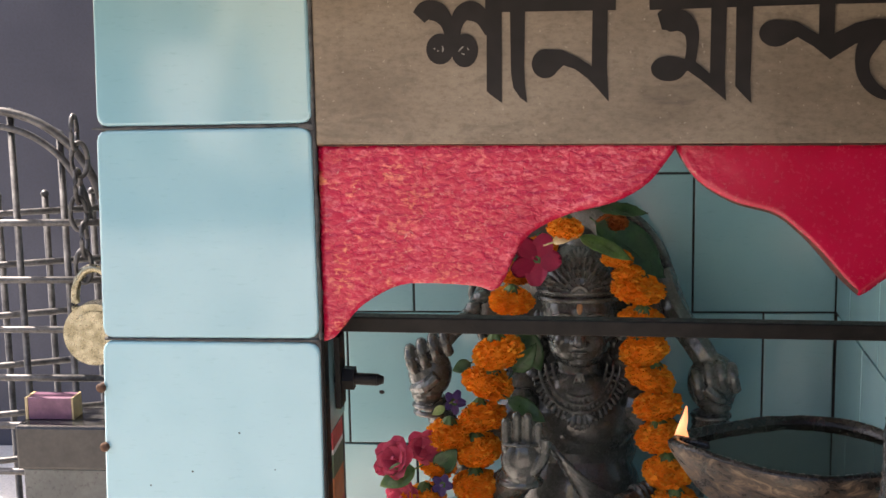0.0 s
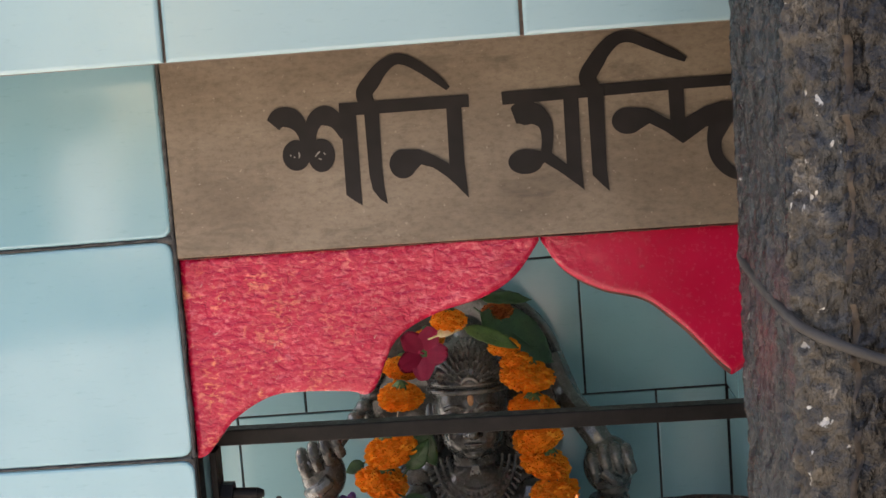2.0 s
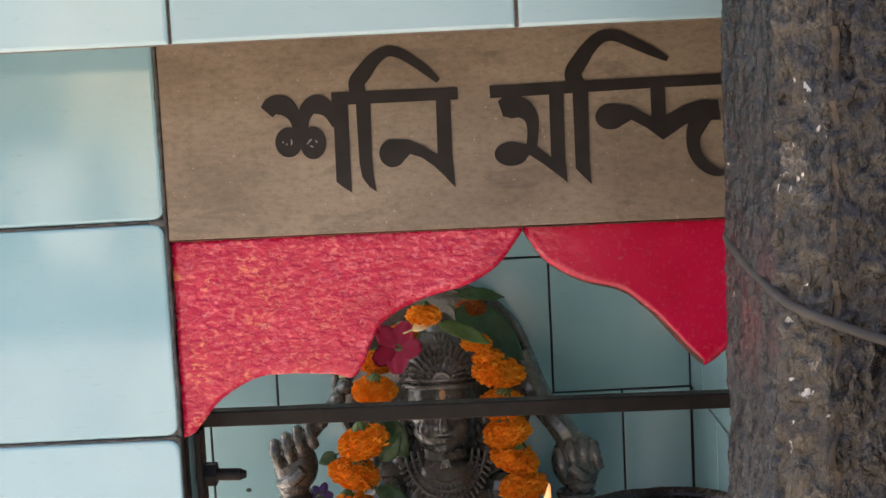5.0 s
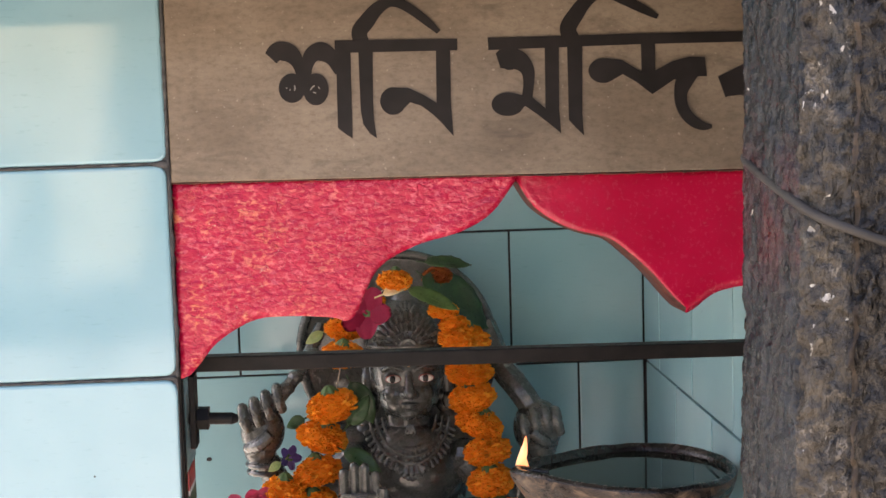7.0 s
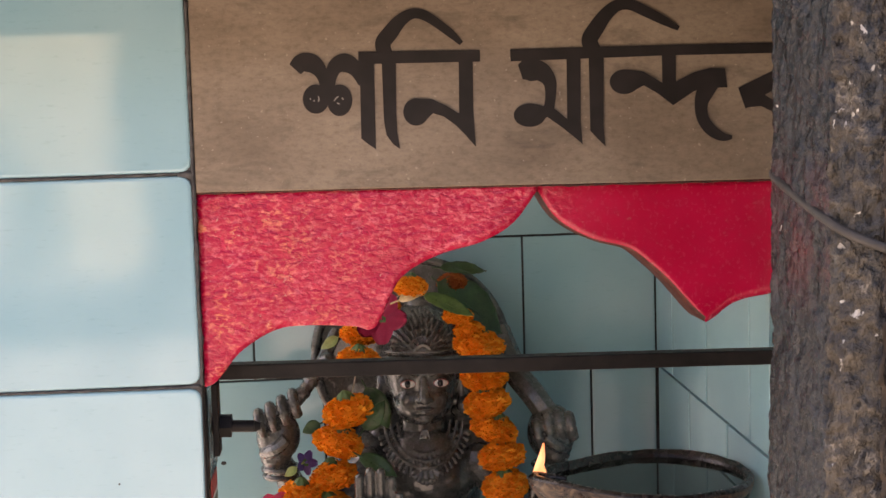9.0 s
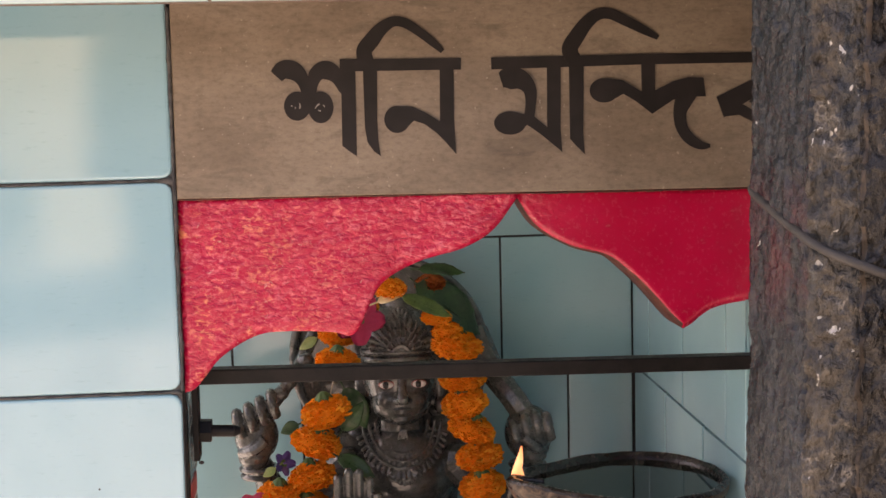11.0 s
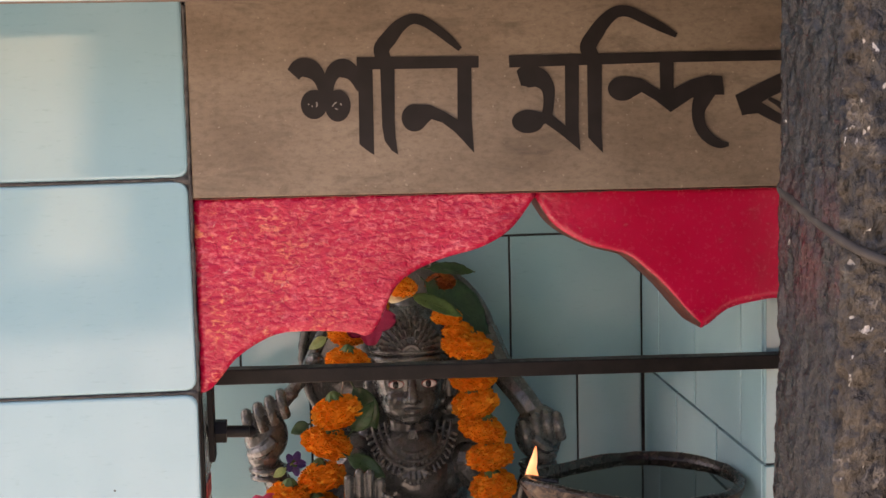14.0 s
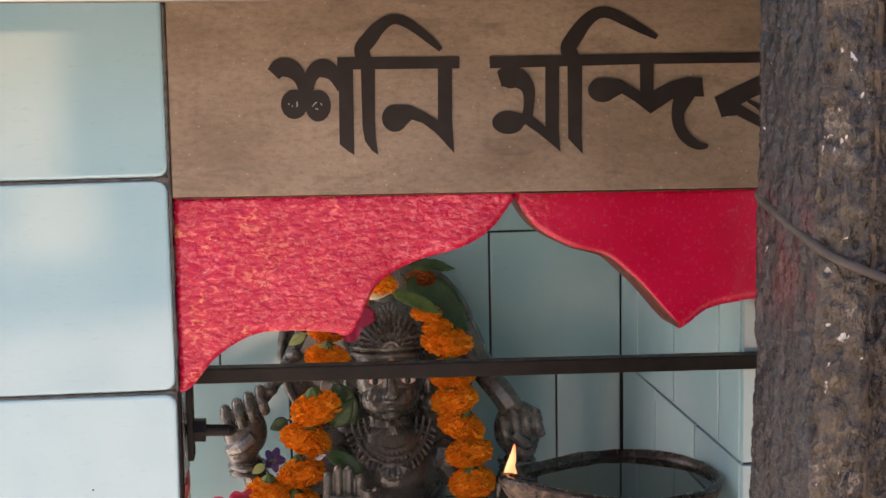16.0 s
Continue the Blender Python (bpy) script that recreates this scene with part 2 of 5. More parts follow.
PALE_PETAL = mat("cream_petal", (0.72, 0.56, 0.24), (0.8, 0.68, 0.42), 90, 0.5, 0.2)
CALYX = mat("green_calyx", (0.06, 0.13, 0.04), (0.10, 0.19, 0.06), 120, 0.55, 0.2)
THREAD = mat("cotton_thread", (0.35, 0.30, 0.22), (0.5, 0.45, 0.35), 200, 0.9, 0.2)


def bowl_material():
    m, nt, ln, bs = nodes_of("sooty_clay")
    co = coords(nt)
    n = noise_of(nt, ln, co, 45, 6, 0.7, (0.8, 0.8, 1.6), 1.2)
    col = ramp(nt, ln, n, [(0.40, (0.012, 0.009, 0.007)), (0.52, (0.045, 0.028, 0.018)), (0.60, (0.14, 0.095, 0.060)), (0.75, (0.26, 0.20, 0.135))])
    ln.new(col, bs.inputs["Base Color"])
    ln.new(ramp(nt, ln, n, [(0.4, (0.22,)), (0.65, (0.6,))]), bs.inputs["Roughness"])
    bump_of(nt, ln, bs, n, 0.5, 0.002)
    return m


BOWL = bowl_material()
SOOT = mat("sooty_rim", (0.006, 0.005, 0.0045), (0.02, 0.015, 0.012), 40, 0.25, 0.5, 0.0015, 160)
OIL, _nt, _ln, _bs = nodes_of("dark_lamp_oil")
_bs.inputs["Base Color"].default_value = (0.012, 0.011, 0.008, 1)
_bs.inputs["Roughness"].default_value = 0.03
_bs.inputs["IOR"].default_value = 1.47
bump_of(_nt, _ln, _bs, noise_of(_nt, _ln, coords(_nt), 14, 1, 0.3), 0.05, 0.002)
FLAME, _nt, _ln, _bs = nodes_of("flame")
_bs.inputs["Base Color"].default_value = (1, 0.6, 0.25, 1)
_sep = _nt.new("ShaderNodeSeparateXYZ")
_ln.new(coords(_nt, "Generated"), _sep.inputs[0])
_ln.new(ramp(_nt, _ln, _sep.outputs[2], [(0.0, (1.0, 0.12, 0.02)), (0.25, (1.0, 0.42, 0.18)), (0.6, (1.0, 0.50, 0.26)), (1.0, (1.0, 0.16, 0.04))]), _bs.inputs["Emission Color"])
_bs.inputs["Emission Strength"].default_value = 0.5


def post_material(name, low, high, paint, cover, flecks, red, glint=0.85, lump=0.9):
    """Dark render with glints painted as pale crinkled lines, partly under streaky paint; small white flecks; a red
    splash.
    """
    m, nt, ln, bs = nodes_of(name)
    co = coords(nt)
    n1 = noise_of(nt, ln, co, 48, 6, 0.65, (1, 1, 0.6), 0.2)
    col = ramp(nt, ln, n1, [(0.32, low), (0.55, tuple((p + q) / 2 for p, q in zip(low, high))), (0.74, high)])
    crin = noise_of(nt, ln, co, 90, 4, 0.6, (1, 1, 0.75), 0.25)
    # glints on the rough render, put into the colour as thin pale lines
    lines = ramp(nt, ln, crin, [(0.455, (0.0,)), (0.49, (glint,)), (0.515, (glint,)), (0.545, (0.0,))])
    some = ramp(nt, ln, noise_of(nt, ln, co, 26, 4, 0.6), [(0.46, (0.0,)), (0.62, (1.0,))])
    mul = nt.new("ShaderNodeMath")
    mul.operation = "MULTIPLY"
    ln.new(lines, mul.inputs[0])
    ln.new(some, mul.inputs[1])
    col = mixed(nt, ln, mul.outputs[0], col, (0.17, 0.155, 0.13))
    n2 = noise_of(nt, ln, co, 40, 7, 0.7, (1, 1, 0.22), 0.4)
    tint = ramp(nt, ln, noise_of(nt, ln, co, 70, 5, 0.7, (1, 1, 0.16)), [(0.32, tuple(0.45 * p for p in paint)), (0.55, paint), (0.72, tuple(2.3 * p for p in paint))])
    col = mixed(nt, ln, ramp(nt, ln, n2, [(cover, (0.0,)), (cover + 0.08, (0.95,))]), col, tint)
    if red:
        sep = nt.new("ShaderNodeSeparateXYZ")
        ln.new(co, sep.inputs[0])
        dist = nt.new("ShaderNodeMath")
        dist.operation = "SUBTRACT"
        dist.inputs[1].default_value = 1.425
        ln.new(sep.outputs[2], dist.inputs[0])
        size = nt.new("ShaderNodeMath")
        size.operation = "ABSOLUTE"
        ln.new(dist.outputs[0], size.inputs[0])
        band = nt.new("ShaderNodeMapRange")
        band.interpolation_type = "SMOOTHSTEP"
        band.inputs["From Min"].default_value, band.inputs["From Max"].default_value = 0.06, 0.015
        ln.new(size.outputs[0], band.inputs[0])
        stain = nt.new("ShaderNodeMath")
        stain.operation = "MULTIPLY"
        ln.new(band.outputs[0], stain.inputs[0])
        ln.new(ramp(nt, ln, noise_of(nt, ln, co, 34, 6, 0.7, (1, 1, 0.4)), [(0.40, (0.0,)), (0.56, (0.7,))]), stain.inputs[1])
        col = mixed(nt, ln, stain.outputs[0], col, (0.062, 0.010, 0.013))
    white = noise_of(nt, ln, co, 105, 4, 0.55, (1, 1, 0.7), 0.4)
    col = mixed(nt, ln, ramp(nt, ln, white, [(flecks, (0.0,)), (flecks + 0.025, (0.9,))]), col, (0.52, 0.51, 0.47))
    fine = noise_of(nt, ln, co, 240, 5, 0.65, (1, 1, 0.6), 0.3)
    col = mixed(nt, ln, 1.0, col, ramp(nt, ln, fine, [(0.32, (0.7, 0.69, 0.67)), (0.5, (1.05, 1.05, 1.05)), (0.68, (1.5, 1.5, 1.48))]), "MULTIPLY")
    ln.new(col, bs.inputs["Base Color"])
    ln.new(ramp(nt, ln, fine, [(0.35, (0.38,)), (0.65, (0.10,))]), bs.inputs["Roughness"])
    bs.inputs["Specular IOR Level"].default_value = 0.55
    under = bump_of(nt, ln, bs, crin, lump, 0.007)
    bump_of(nt, ln, bs, fine, 0.6, 0.003, under)
    return m


POST_PAINT = post_material("peeling_slate_paint", (0.0042, 0.0050, 0.0058), (0.018, 0.021, 0.023), (0.0080, 0.0125, 0.0165), 0.30, 0.72, True, 0.35)
POST_EDGE = post_material("worn_painted_edge", (0.0085, 0.0075, 0.0062), (0.075, 0.065, 0.049), (0.032, 0.036, 0.037), 0.52, 0.665, False)
POST_DRIP = mat("tan_dried_drip", (0.03, 0.022, 0.015), (0.095, 0.070, 0.048), 60, 0.5, 0.6, 0.002, 200)
POST_RAW = post_material("rough_brown_render", (0.0095, 0.0084, 0.0070), (0.019, 0.0168, 0.0138), (0.015, 0.015, 0.0145), 0.66, 0.74, False, 0.25, 1.0)
CABLE = mat("grey_rubber", (0.033, 0.032, 0.030), (0.058, 0.055, 0.050), 60, 0.6, 0.3)
CLOTH = mat("slate_cloth", (0.035, 0.042, 0.055), (0.06, 0.07, 0.085), 40, 0.75, 0.4, 0.0008, 900)
BRASS = mat("worn_brass", (0.27, 0.25, 0.17), (0.52, 0.49, 0.37), 90, 0.30, 0.5, 0.0008, 260, metal=0.9)
DARK_WALL = mat("dark_blue_wall", (0.044, 0.050, 0.078), (0.066, 0.072, 0.104), 3, 0.6, 0.3)
GRANITE = mat("dark_granite", (0.03, 0.031, 0.034), (0.06, 0.06, 0.06), 30, 0.12, 0.2)
GRANITE_GREY = mat("worn_grey_granite", (0.09, 0.10, 0.10), (0.17, 0.18, 0.175), 14, 0.35, 0.3)
PURPLE = mat("purple_card", (0.17, 0.07, 0.13), (0.24, 0.11, 0.18), 60, 0.45, 0.1)
GOLD = mat("yellow_card", (0.5, 0.40, 0.22), (0.6, 0.48, 0.28), 60, 0.5, 0.1)
RED_CARD = mat("red_card", (0.45, 0.05, 0.06), (0.55, 0.09, 0.08), 60, 0.5, 0.1)
GREEN_CARD = mat("green_card", (0.07, 0.12, 0.08), (0.10, 0.16, 0.10), 60, 0.5, 0.1)
ORANGE_CARD = mat("orange_card", (0.5, 0.16, 0.06), (0.6, 0.22, 0.10), 60, 0.5, 0.1)
GROUND = mat("dusty_ground", (0.44, 0.41, 0.36), (0.54, 0.50, 0.44), 2.0, 0.9, 0.5, 0.01, 30)
ASPHALT = mat("worn_asphalt", (0.05, 0.05, 0.05), (0.09, 0.085, 0.08), 2.0, 0.85, 0.5, 0.004, 120)
FAR_DARK = mat("far_dark_wall", (0.04, 0.05, 0.045), (0.10, 0.11, 0.10), 1.5, 0.9, 0.5, 0.004, 40)
CREAM = mat("cream_plaster", (0.52, 0.45, 0.29), (0.70, 0.63, 0.47), 0.8, 0.9, 0.3)
PALE = mat("pale_limewash", (0.72, 0.71, 0.68), (0.82, 0.81, 0.78), 6, 0.9, 0.4)


# ---- mesh helpers ----
def mesh_of(name, bm, *materials, smooth=False):
    me = bpy.data.meshes.new(name)
    bmesh.ops.recalc_face_normals(bm, faces=bm.faces)
    bm.to_mesh(me)
    bm.free()
    for m in materials:
        me.materials.append(m)
    if smooth:
        me.polygons.foreach_set("use_smooth", [True] * len(me.polygons))
    return me


def part(name, bm, material, parent, label="", smooth=False):
    ob = new(name, mesh_of(name, bm, *(material if isinstance(material, tuple) else (material,)), smooth=smooth))
    ob.parent = parent
    if label:
        tagged(ob, label)
    return ob


def thing(name, at, label, category, group="", kind=""):
    return tagged_at(new(name), at, label, category, group, kind)


def tagged_at(ob, at, label, category, group="", kind=""):
    ob.matrix_world = Matrix.Translation(at)
    return tagged(ob, label, category, group, kind)


def settle_children(empty):
    """Parts are modelled in world coordinates: keep them there under an Empty that stands at the thing's base."""
    inv = Matrix.Translation(-empty.matrix_basis.translation)
    for c in empty.children:
        c.matrix_parent_inverse = inv


def box(bm, lo, hi, bevel=0.0, mi=0):
    lo, hi = Vector(lo), Vector(hi)
    r = bmesh.ops.create_cube(bm, size=1.0, matrix=Matrix.Translation((lo + hi) / 2) @ Matrix.Diagonal((*(hi - lo), 1)))
    fs = list({f for v in r["verts"] for f in v.link_faces})
    for f in fs:
        f.material_index = mi
    if bevel:
        es = list({e for v in r["verts"] for e in v.link_edges})
        bmesh.ops.bevel(bm, geom=es, offset=bevel, segments=2, profile=0.5, affect="EDGES", clamp_overlap=True)
    return bm


def loft(bm, rings, mi=0, first=None, last=None):
    """Closed rings of vertices joined by quads, with a fan or a face at each end."""
    n = len(rings[0])
    for a, b in zip(rings, rings[1:]):
        for k in range(n):
            bm.faces.new((a[k], a[(k + 1) % n], b[(k + 1) % n], b[k])).material_index = mi
    for ring, tip, turn in ((rings[0], first, -1), (rings[-1], last, 1)):
        if tip is None:
            bm.faces.new(ring[::turn]).material_index = mi
        else:
            v = bm.verts.new(tip)
            for k in range(n):
                bm.faces.new((ring[k], ring[(k + 1) % n], v)[::turn]).material_index = mi
    return bm


def ball(bm, c, r, rot=(0, 0, 0), seg=20, mi=0):
    m = Matrix.LocRotScale(c, Euler([radians(a) for a in rot]), r)
    seg = max(seg, 56) if max(r) > 0.03 else seg
    half = max(seg // 2, 6)
    rings = []
    for i in range(1, half):
        t = math.pi * (i / half - 0.5)
        rings.append([bm.verts.new(m @ Vector((math.cos(t) * math.cos(a), math.cos(t) * math.sin(a), math.sin(t)))) for a in (2 * math.pi * k / seg for k in range(seg))])
    return loft(bm, rings, mi, m @ Vector((0, 0, -1)), m @ Vector((0, 0, 1)))


def rod(bm, a, b, r1, r2=None, seg=14, caps=False, mi=0):
    a, b = Vector(a), Vector(b)
    q = (b - a).to_track_quat("Z", "Y")
    r2 = r1 if r2 is None else r2
    rings = [[bm.verts.new(p + q @ Vector((r * math.cos(t), r * math.sin(t), 0))) for t in (2 * math.pi * k / seg for k in range(seg))] for p, r in ((a, r1), (b, r2))]
    loft(bm, rings, mi)
    if caps:
        ball(bm, a, (r1,) * 3, seg=seg, mi=mi)
        ball(bm, b, (r2,) * 3, seg=seg, mi=mi)
    return bm


def tube(bm, pts, r, seg=8):
    """A bent tube through points."""
    rings = []
    pts = [Vector(p) for p in pts]
    for i, p in enumerate(pts):
        d = (pts[min(i + 1, len(pts) - 1)] - pts[max(i - 1, 0)]).normalized()
        q = d.to_track_quat("Z", "Y")
        rad = r[i] if isinstance(r, (list, tuple)) else r
        rings.append([bm.verts.new(p + q @ Vector((rad * math.cos(a), rad * math.sin(a), 0))) for a in (2 * math.pi * k / seg for k in range(seg))])
    for a, b in zip(rings, rings[1:]):
        for k in range(seg):
            bm.faces.new((a[k], a[(k + 1) % seg], b[(k + 1) % seg], b[k]))
    bm.faces.new(rings[0])
    bm.faces.new(rings[-1])
    return bm


def spline(pts, n=8, closed=False):
    """Catmull-Rom points through a few knots."""
    pts = [Vector(p) for p in pts]
    out = []
    m = len(pts)
    for i in range(m if closed else m - 1):
        p0, p1, p2, p3 = (pts[(i + k) % m] if closed else pts[min(max(i + k, 0), m - 1)] for k in (-1, 0, 1, 2))
        for s in range(n):
            t = s / n
            out.append(0.5 * (2 * p1 + (p2 - p0) * t + (2 * p0 - 5 * p1 + 4 * p2 - p3) * t * t + (3 * p1 - p0 - 3 * p2 + p3) * t ** 3))
    if not closed:
        out.append(pts[-1])
    return out


def slab(bm, outline, y0, y1, mi=0):
    """An x-z outline given thickness along y."""
    a = [bm.verts.new((p[0], y0, p[1])) for p in outline]
    b = [bm.verts.new((p[0], y1, p[1])) for p in outline]
    fs = [bm.faces.new(a), bm.faces.new(b[::-1])]
    for k in range(len(a)):
        j = (k + 1) % len(a)
        fs.append(bm.faces.new((a[k], b[k], b[j], a[j])))
    for f in fs:
        f.material_index = mi
    return bm


TILE_MESH = {}


def tile_mesh(w, h, material, edge=0.0022, thick=0.007, corner=0.0, lean=0.0):
    """A glazed tile that looks towards -y, with a softened front edge; its left side may lean."""
    key = (round(w, 4), round(h, 4), material.name, edge, corner, lean)
    if key not in TILE_MESH:
        bm = bmesh.new()
        rings = []
        for inset, y in ((0, thick), (0, edge * 0.6), (edge * 0.35, edge * 0.15), (edge, 0)):
            a, b = w / 2 - inset, h / 2 - inset
            r = max(corner - inset, corner * 0.4)
            pts = [(-a, -b), (a, -b), (a, b), (-a, b)]
            if corner:
                pts = []
                for sx, sz, t0 in ((-1, -1, 180), (1, -1, 270), (1, 1, 0), (-1, 1, 90)):
                    for k in range(4):
                        t = radians(t0 + 30 * k)
                        pts.append((sx * (a - r) + r * math.cos(t), sz * (b - r) + r * math.sin(t)))
            rings.append([bm.verts.new((x + (lean * z if x < 0 else 0.0), y, z)) for x, z in pts])
        n = len(rings[0])
        for r, q in zip(rings, rings[1:]):
            for k in range(n):
                bm.faces.new((r[k], r[(k + 1) % n], q[(k + 1) % n], q[k]))
        bm.faces.new(rings[-1])
        bm.faces.new(rings[0][::-1])
        TILE_MESH[key] = mesh_of("tile", bm, material)
    return TILE_MESH[key]


def lay_tile(parent, material, m, w, h, edge=0.0022, corner=0.0, lean=0.0):
    ob = new("tile", tile_mesh(w, h, material, edge, 0.007, corner, lean))
    ob.matrix_world = m
    ob.parent = parent
    return ob


def simple(name, lo, hi, material, label, category, kind="structure", bevel=0.0):
    bm = bmesh.new()
    box(bm, lo, hi, bevel)
    ob = new(name, mesh_of(name, bm, material))
    return tagged(ob, label, category, kind=kind)


# ---- large structure ----
bm = bmesh.new()
bmesh.ops.create_grid(bm, x_segments=40, y_segments=40, size=150)
tagged(new("ground", mesh_of("ground", bm, GROUND)), "dusty trodden street ground", "ground", kind="structure")
simple("shrine_base", (-0.205, 0.012, 0), (0.865, 0.80, 0.79), CEMENT, "grey cement base under the shrine", "base")
simple("altar_floor", (-0.30, 0.116, 0.79), (0.66, 0.70, 0.80), PALE, "pale altar floor inside the niche", "floor")
simple("niche_ceiling", (-0.13, 0.065, 1.62), (0.62, 0.70, 1.66), PALE, "pale limewashed ceiling of the niche", "ceiling")
# roof out of view; its edges are placed to block sun and sky
roof = simple("roof_slab", (-0.60, -0.44, 1.92), (1.45, 0.95, 2.0), CEMENT, "unseen grey cement roof slab added to shade the shrine", "roof")

# road strip out of view, added so the tiles reflect dark ground
simple("road", (-60, -13.6, -0.1), (60, -8.6, 0.004), ASPHALT, "dark asphalt strip added before the shrine to darken the tile reflections", "road")
# far walls out of view, added to shape what the glazed tiles reflect
simple("reflection_wall_1", (-30, -14.6, 0), (-4.9, -14.0, 3.4), FAR_DARK, "tall dark wall added across the street for the tile reflections", "wall")
# unseen cream block turned to the sun, added as a bright patch for tiles to reflect
bm = bmesh.new()
box(bm, (-1.35, -0.9, 0), (1.35, 0, 4.6))
box(bm, (-1.42, -0.9, 4.6), (1.42, 0.08, 4.75))
bm.transform(pose(-3.42, -14.7, 0, 0, 0, 42))
tagged(new("reflection_wall_2", mesh_of("reflection_wall_2", bm, CREAM)), "cream plastered wall added across the street as a bright tile reflection", "wall", kind="structure")
simple("reflection_wall_3", (-2.45, -14.6, 0), (30, -14.0, 3.4), FAR_DARK, "tall dark wall added across the street for the tile reflections", "wall")
# added wall out of view that keeps light off the niche's right side
simple("shade_wall", (1.35, -1.70, 0), (1.45, 0.95, 1.92), CEMENT, "unseen grey cement wall added to darken the shrine's right side", "wall")

BACK_Y, SIDE_X, LEFT_X = 0.689, 0.608, -0.292
wall_back = simple("wall_back", (-0.30, BACK_Y + 0.005, 0.79), (0.63, 0.82, 1.70), GROUT, "blue tiled back wall of the niche with dark joints", "wall")
SPLAY = 0.040
wall_right = simple("wall_right", (SIDE_X + 0.005, 0.0965, 0.80), (0.70, BACK_Y + 0.005, 1.70), GROUT, "blue tiled side wall of the niche", "wall")
for v in wall_right.data.vertices:
    v.co.x -= SPLAY * (BACK_Y - v.co.y)
pillar_1 = simple("pillar_1", (-0.196, 0.0028, 0.02), (0.0015, 0.115, 1.90), GROUT_GREY, "shrine pillar faced with pale blue glazed tiles", "pillar")
pillar_2 = simple("pillar_2", (0.662, 0.0028, 0.02), (0.866, 0.115, 1.90), GROUT_GREY, "shrine pillar faced with pale blue glazed tiles", "pillar")

for z in (1.2185, 1.160):
    bm = bmesh.new()
    rod(bm, (-0.2105, -0.003, z), (-0.2105, 0.01, z), 0.0042, 0.0036, seg=10)
    ball(bm, (-0.2105, -0.003, z), (0.005, 0.0025, 0.0046), seg=12)
    tagged(new("nail", mesh_of("nail", bm, NAIL, smooth=True)), "rusty nail head in the tiled pillar's edge", "nail")
# canopy fascia: a thin tiled upstand that hangs before the sign
fascia = simple("canopy_fascia", (-0.44, -0.193, 1.6125), (1.02, -0.17, 1.915), GROUT_TAN, "canopy edge faced with white-blue tiles", "canopy")

bm = bmesh.new()
ball(bm, (-0.043, BACK_Y, 1.021), (0.0042, 0.0016, 0.003), seg=9)
tagged(new("tile_chip", mesh_of("tile_chip", bm, GROUT)), "small dark chip in a blue wall tile", "chip", kind="structure")

def mortar(name, a, b, width, y, parent, material, seed, label):
    """An uneven bead of mortar along a joint, from a to b in x and z."""
    rnd = random.Random(seed)
    a, b = Vector((a[0], 0, a[1])), Vector((b[0], 0, b[1]))
    d = (b - a).normalized()
    n = Vector((-d.z, 0, d.x))
    steps = int((b - a).length / 0.0025)
    bm = bmesh.new()
    rings = []
    for k in range(steps + 1):
        p = a.lerp(b, k / steps)
        up = width * (0.5 + 0.45 * noise.noise(p * 70 + Vector((seed, 0, 0))) + 0.25 * noise.noise(p * 300))
        down = width * (0.5 + 0.45 * noise.noise(p * 60 + Vector((0, seed, 9))) + 0.25 * noise.noise(p * 260))
        crest = y - 0.0009 + rnd.uniform(-0.0003, 0.0003)
        rings.append([bm.verts.new(p + n * o + Vector((0, yy, 0))) for o, yy in ((-down, y + 0.004), (-down * 0.8, y), (0, crest), (up * 0.8, y), (up, y + 0.004))])
    for r1, r2 in zip(rings, rings[1:]):
        for k in range(4):
            bm.faces.new((r1[k], r1[k + 1], r2[k + 1], r2[k]))
    for r in (rings[0], rings[-1]):
        bm.faces.new(r)
    return part(name, bm, material, parent, label, True)


for k, z in enumerate((1.665, 1.465, 1.265, 1.065)):
    mortar("mortar", (-0.205, z - (0.0008 if z > 1.3 else -0.0006)), (0.001, z + (0.0008 if z > 1.3 else -0.0006)), 0.0026, 0.0006, pillar_1, GROUT_GREY, k + 2, "uneven dark grey mortar joint")
mortar("mortar", (0.0022, 1.2660), (0.0022, 1.625), 0.0036, 0.0004, pillar_1, GROUT_GREY, 11, "uneven dark grey mortar joint")
mortar("mortar", (-0.012, 1.4655), (0.003, 1.4635), 0.0072, 0.0002, pillar_1, GROUT_GREY, 17, "lump of dark grey mortar")

# ---- sign board ----
sign = thing("sign_board", (0.33, 0.0, 1.446), "brown marble slab sign with black painted letters above the niche", "sign")
bm = bmesh.new()
slab(bm, [(0.0045, 1.4478), (0.656, 1.4432), (0.656, 1.80), (0.0045, 1.80)], 0.0, 0.03)
bmesh.ops.bevel(bm, geom=[e for e in bm.edges if all(v.co.y < 0.001 for v in e.verts)], offset=0.0012, segments=1, affect="EDGES")
board = part("slab", bm, MARBLE, sign, "brown speckled marble slab")


def wall_first(u, v):
    """Lettering grid of the first word to metres on the slab."""
    return (0.0955 + u * 0.0002226 - v * 0.0000068 + u * v * 4.2e-9, 1.6278 - v * 0.000219 - u * 0.0000016 - u * v * 4.8e-9)


def wall_second(u, v):
    return (0.2950 + u * 0.0002486 - v * 0.0000033 + u * v * 5.2e-9, 1.6264 - v * 0.0002397 - u * 0.0000017 - u * v * 5.8e-9)


LAYER = [0]


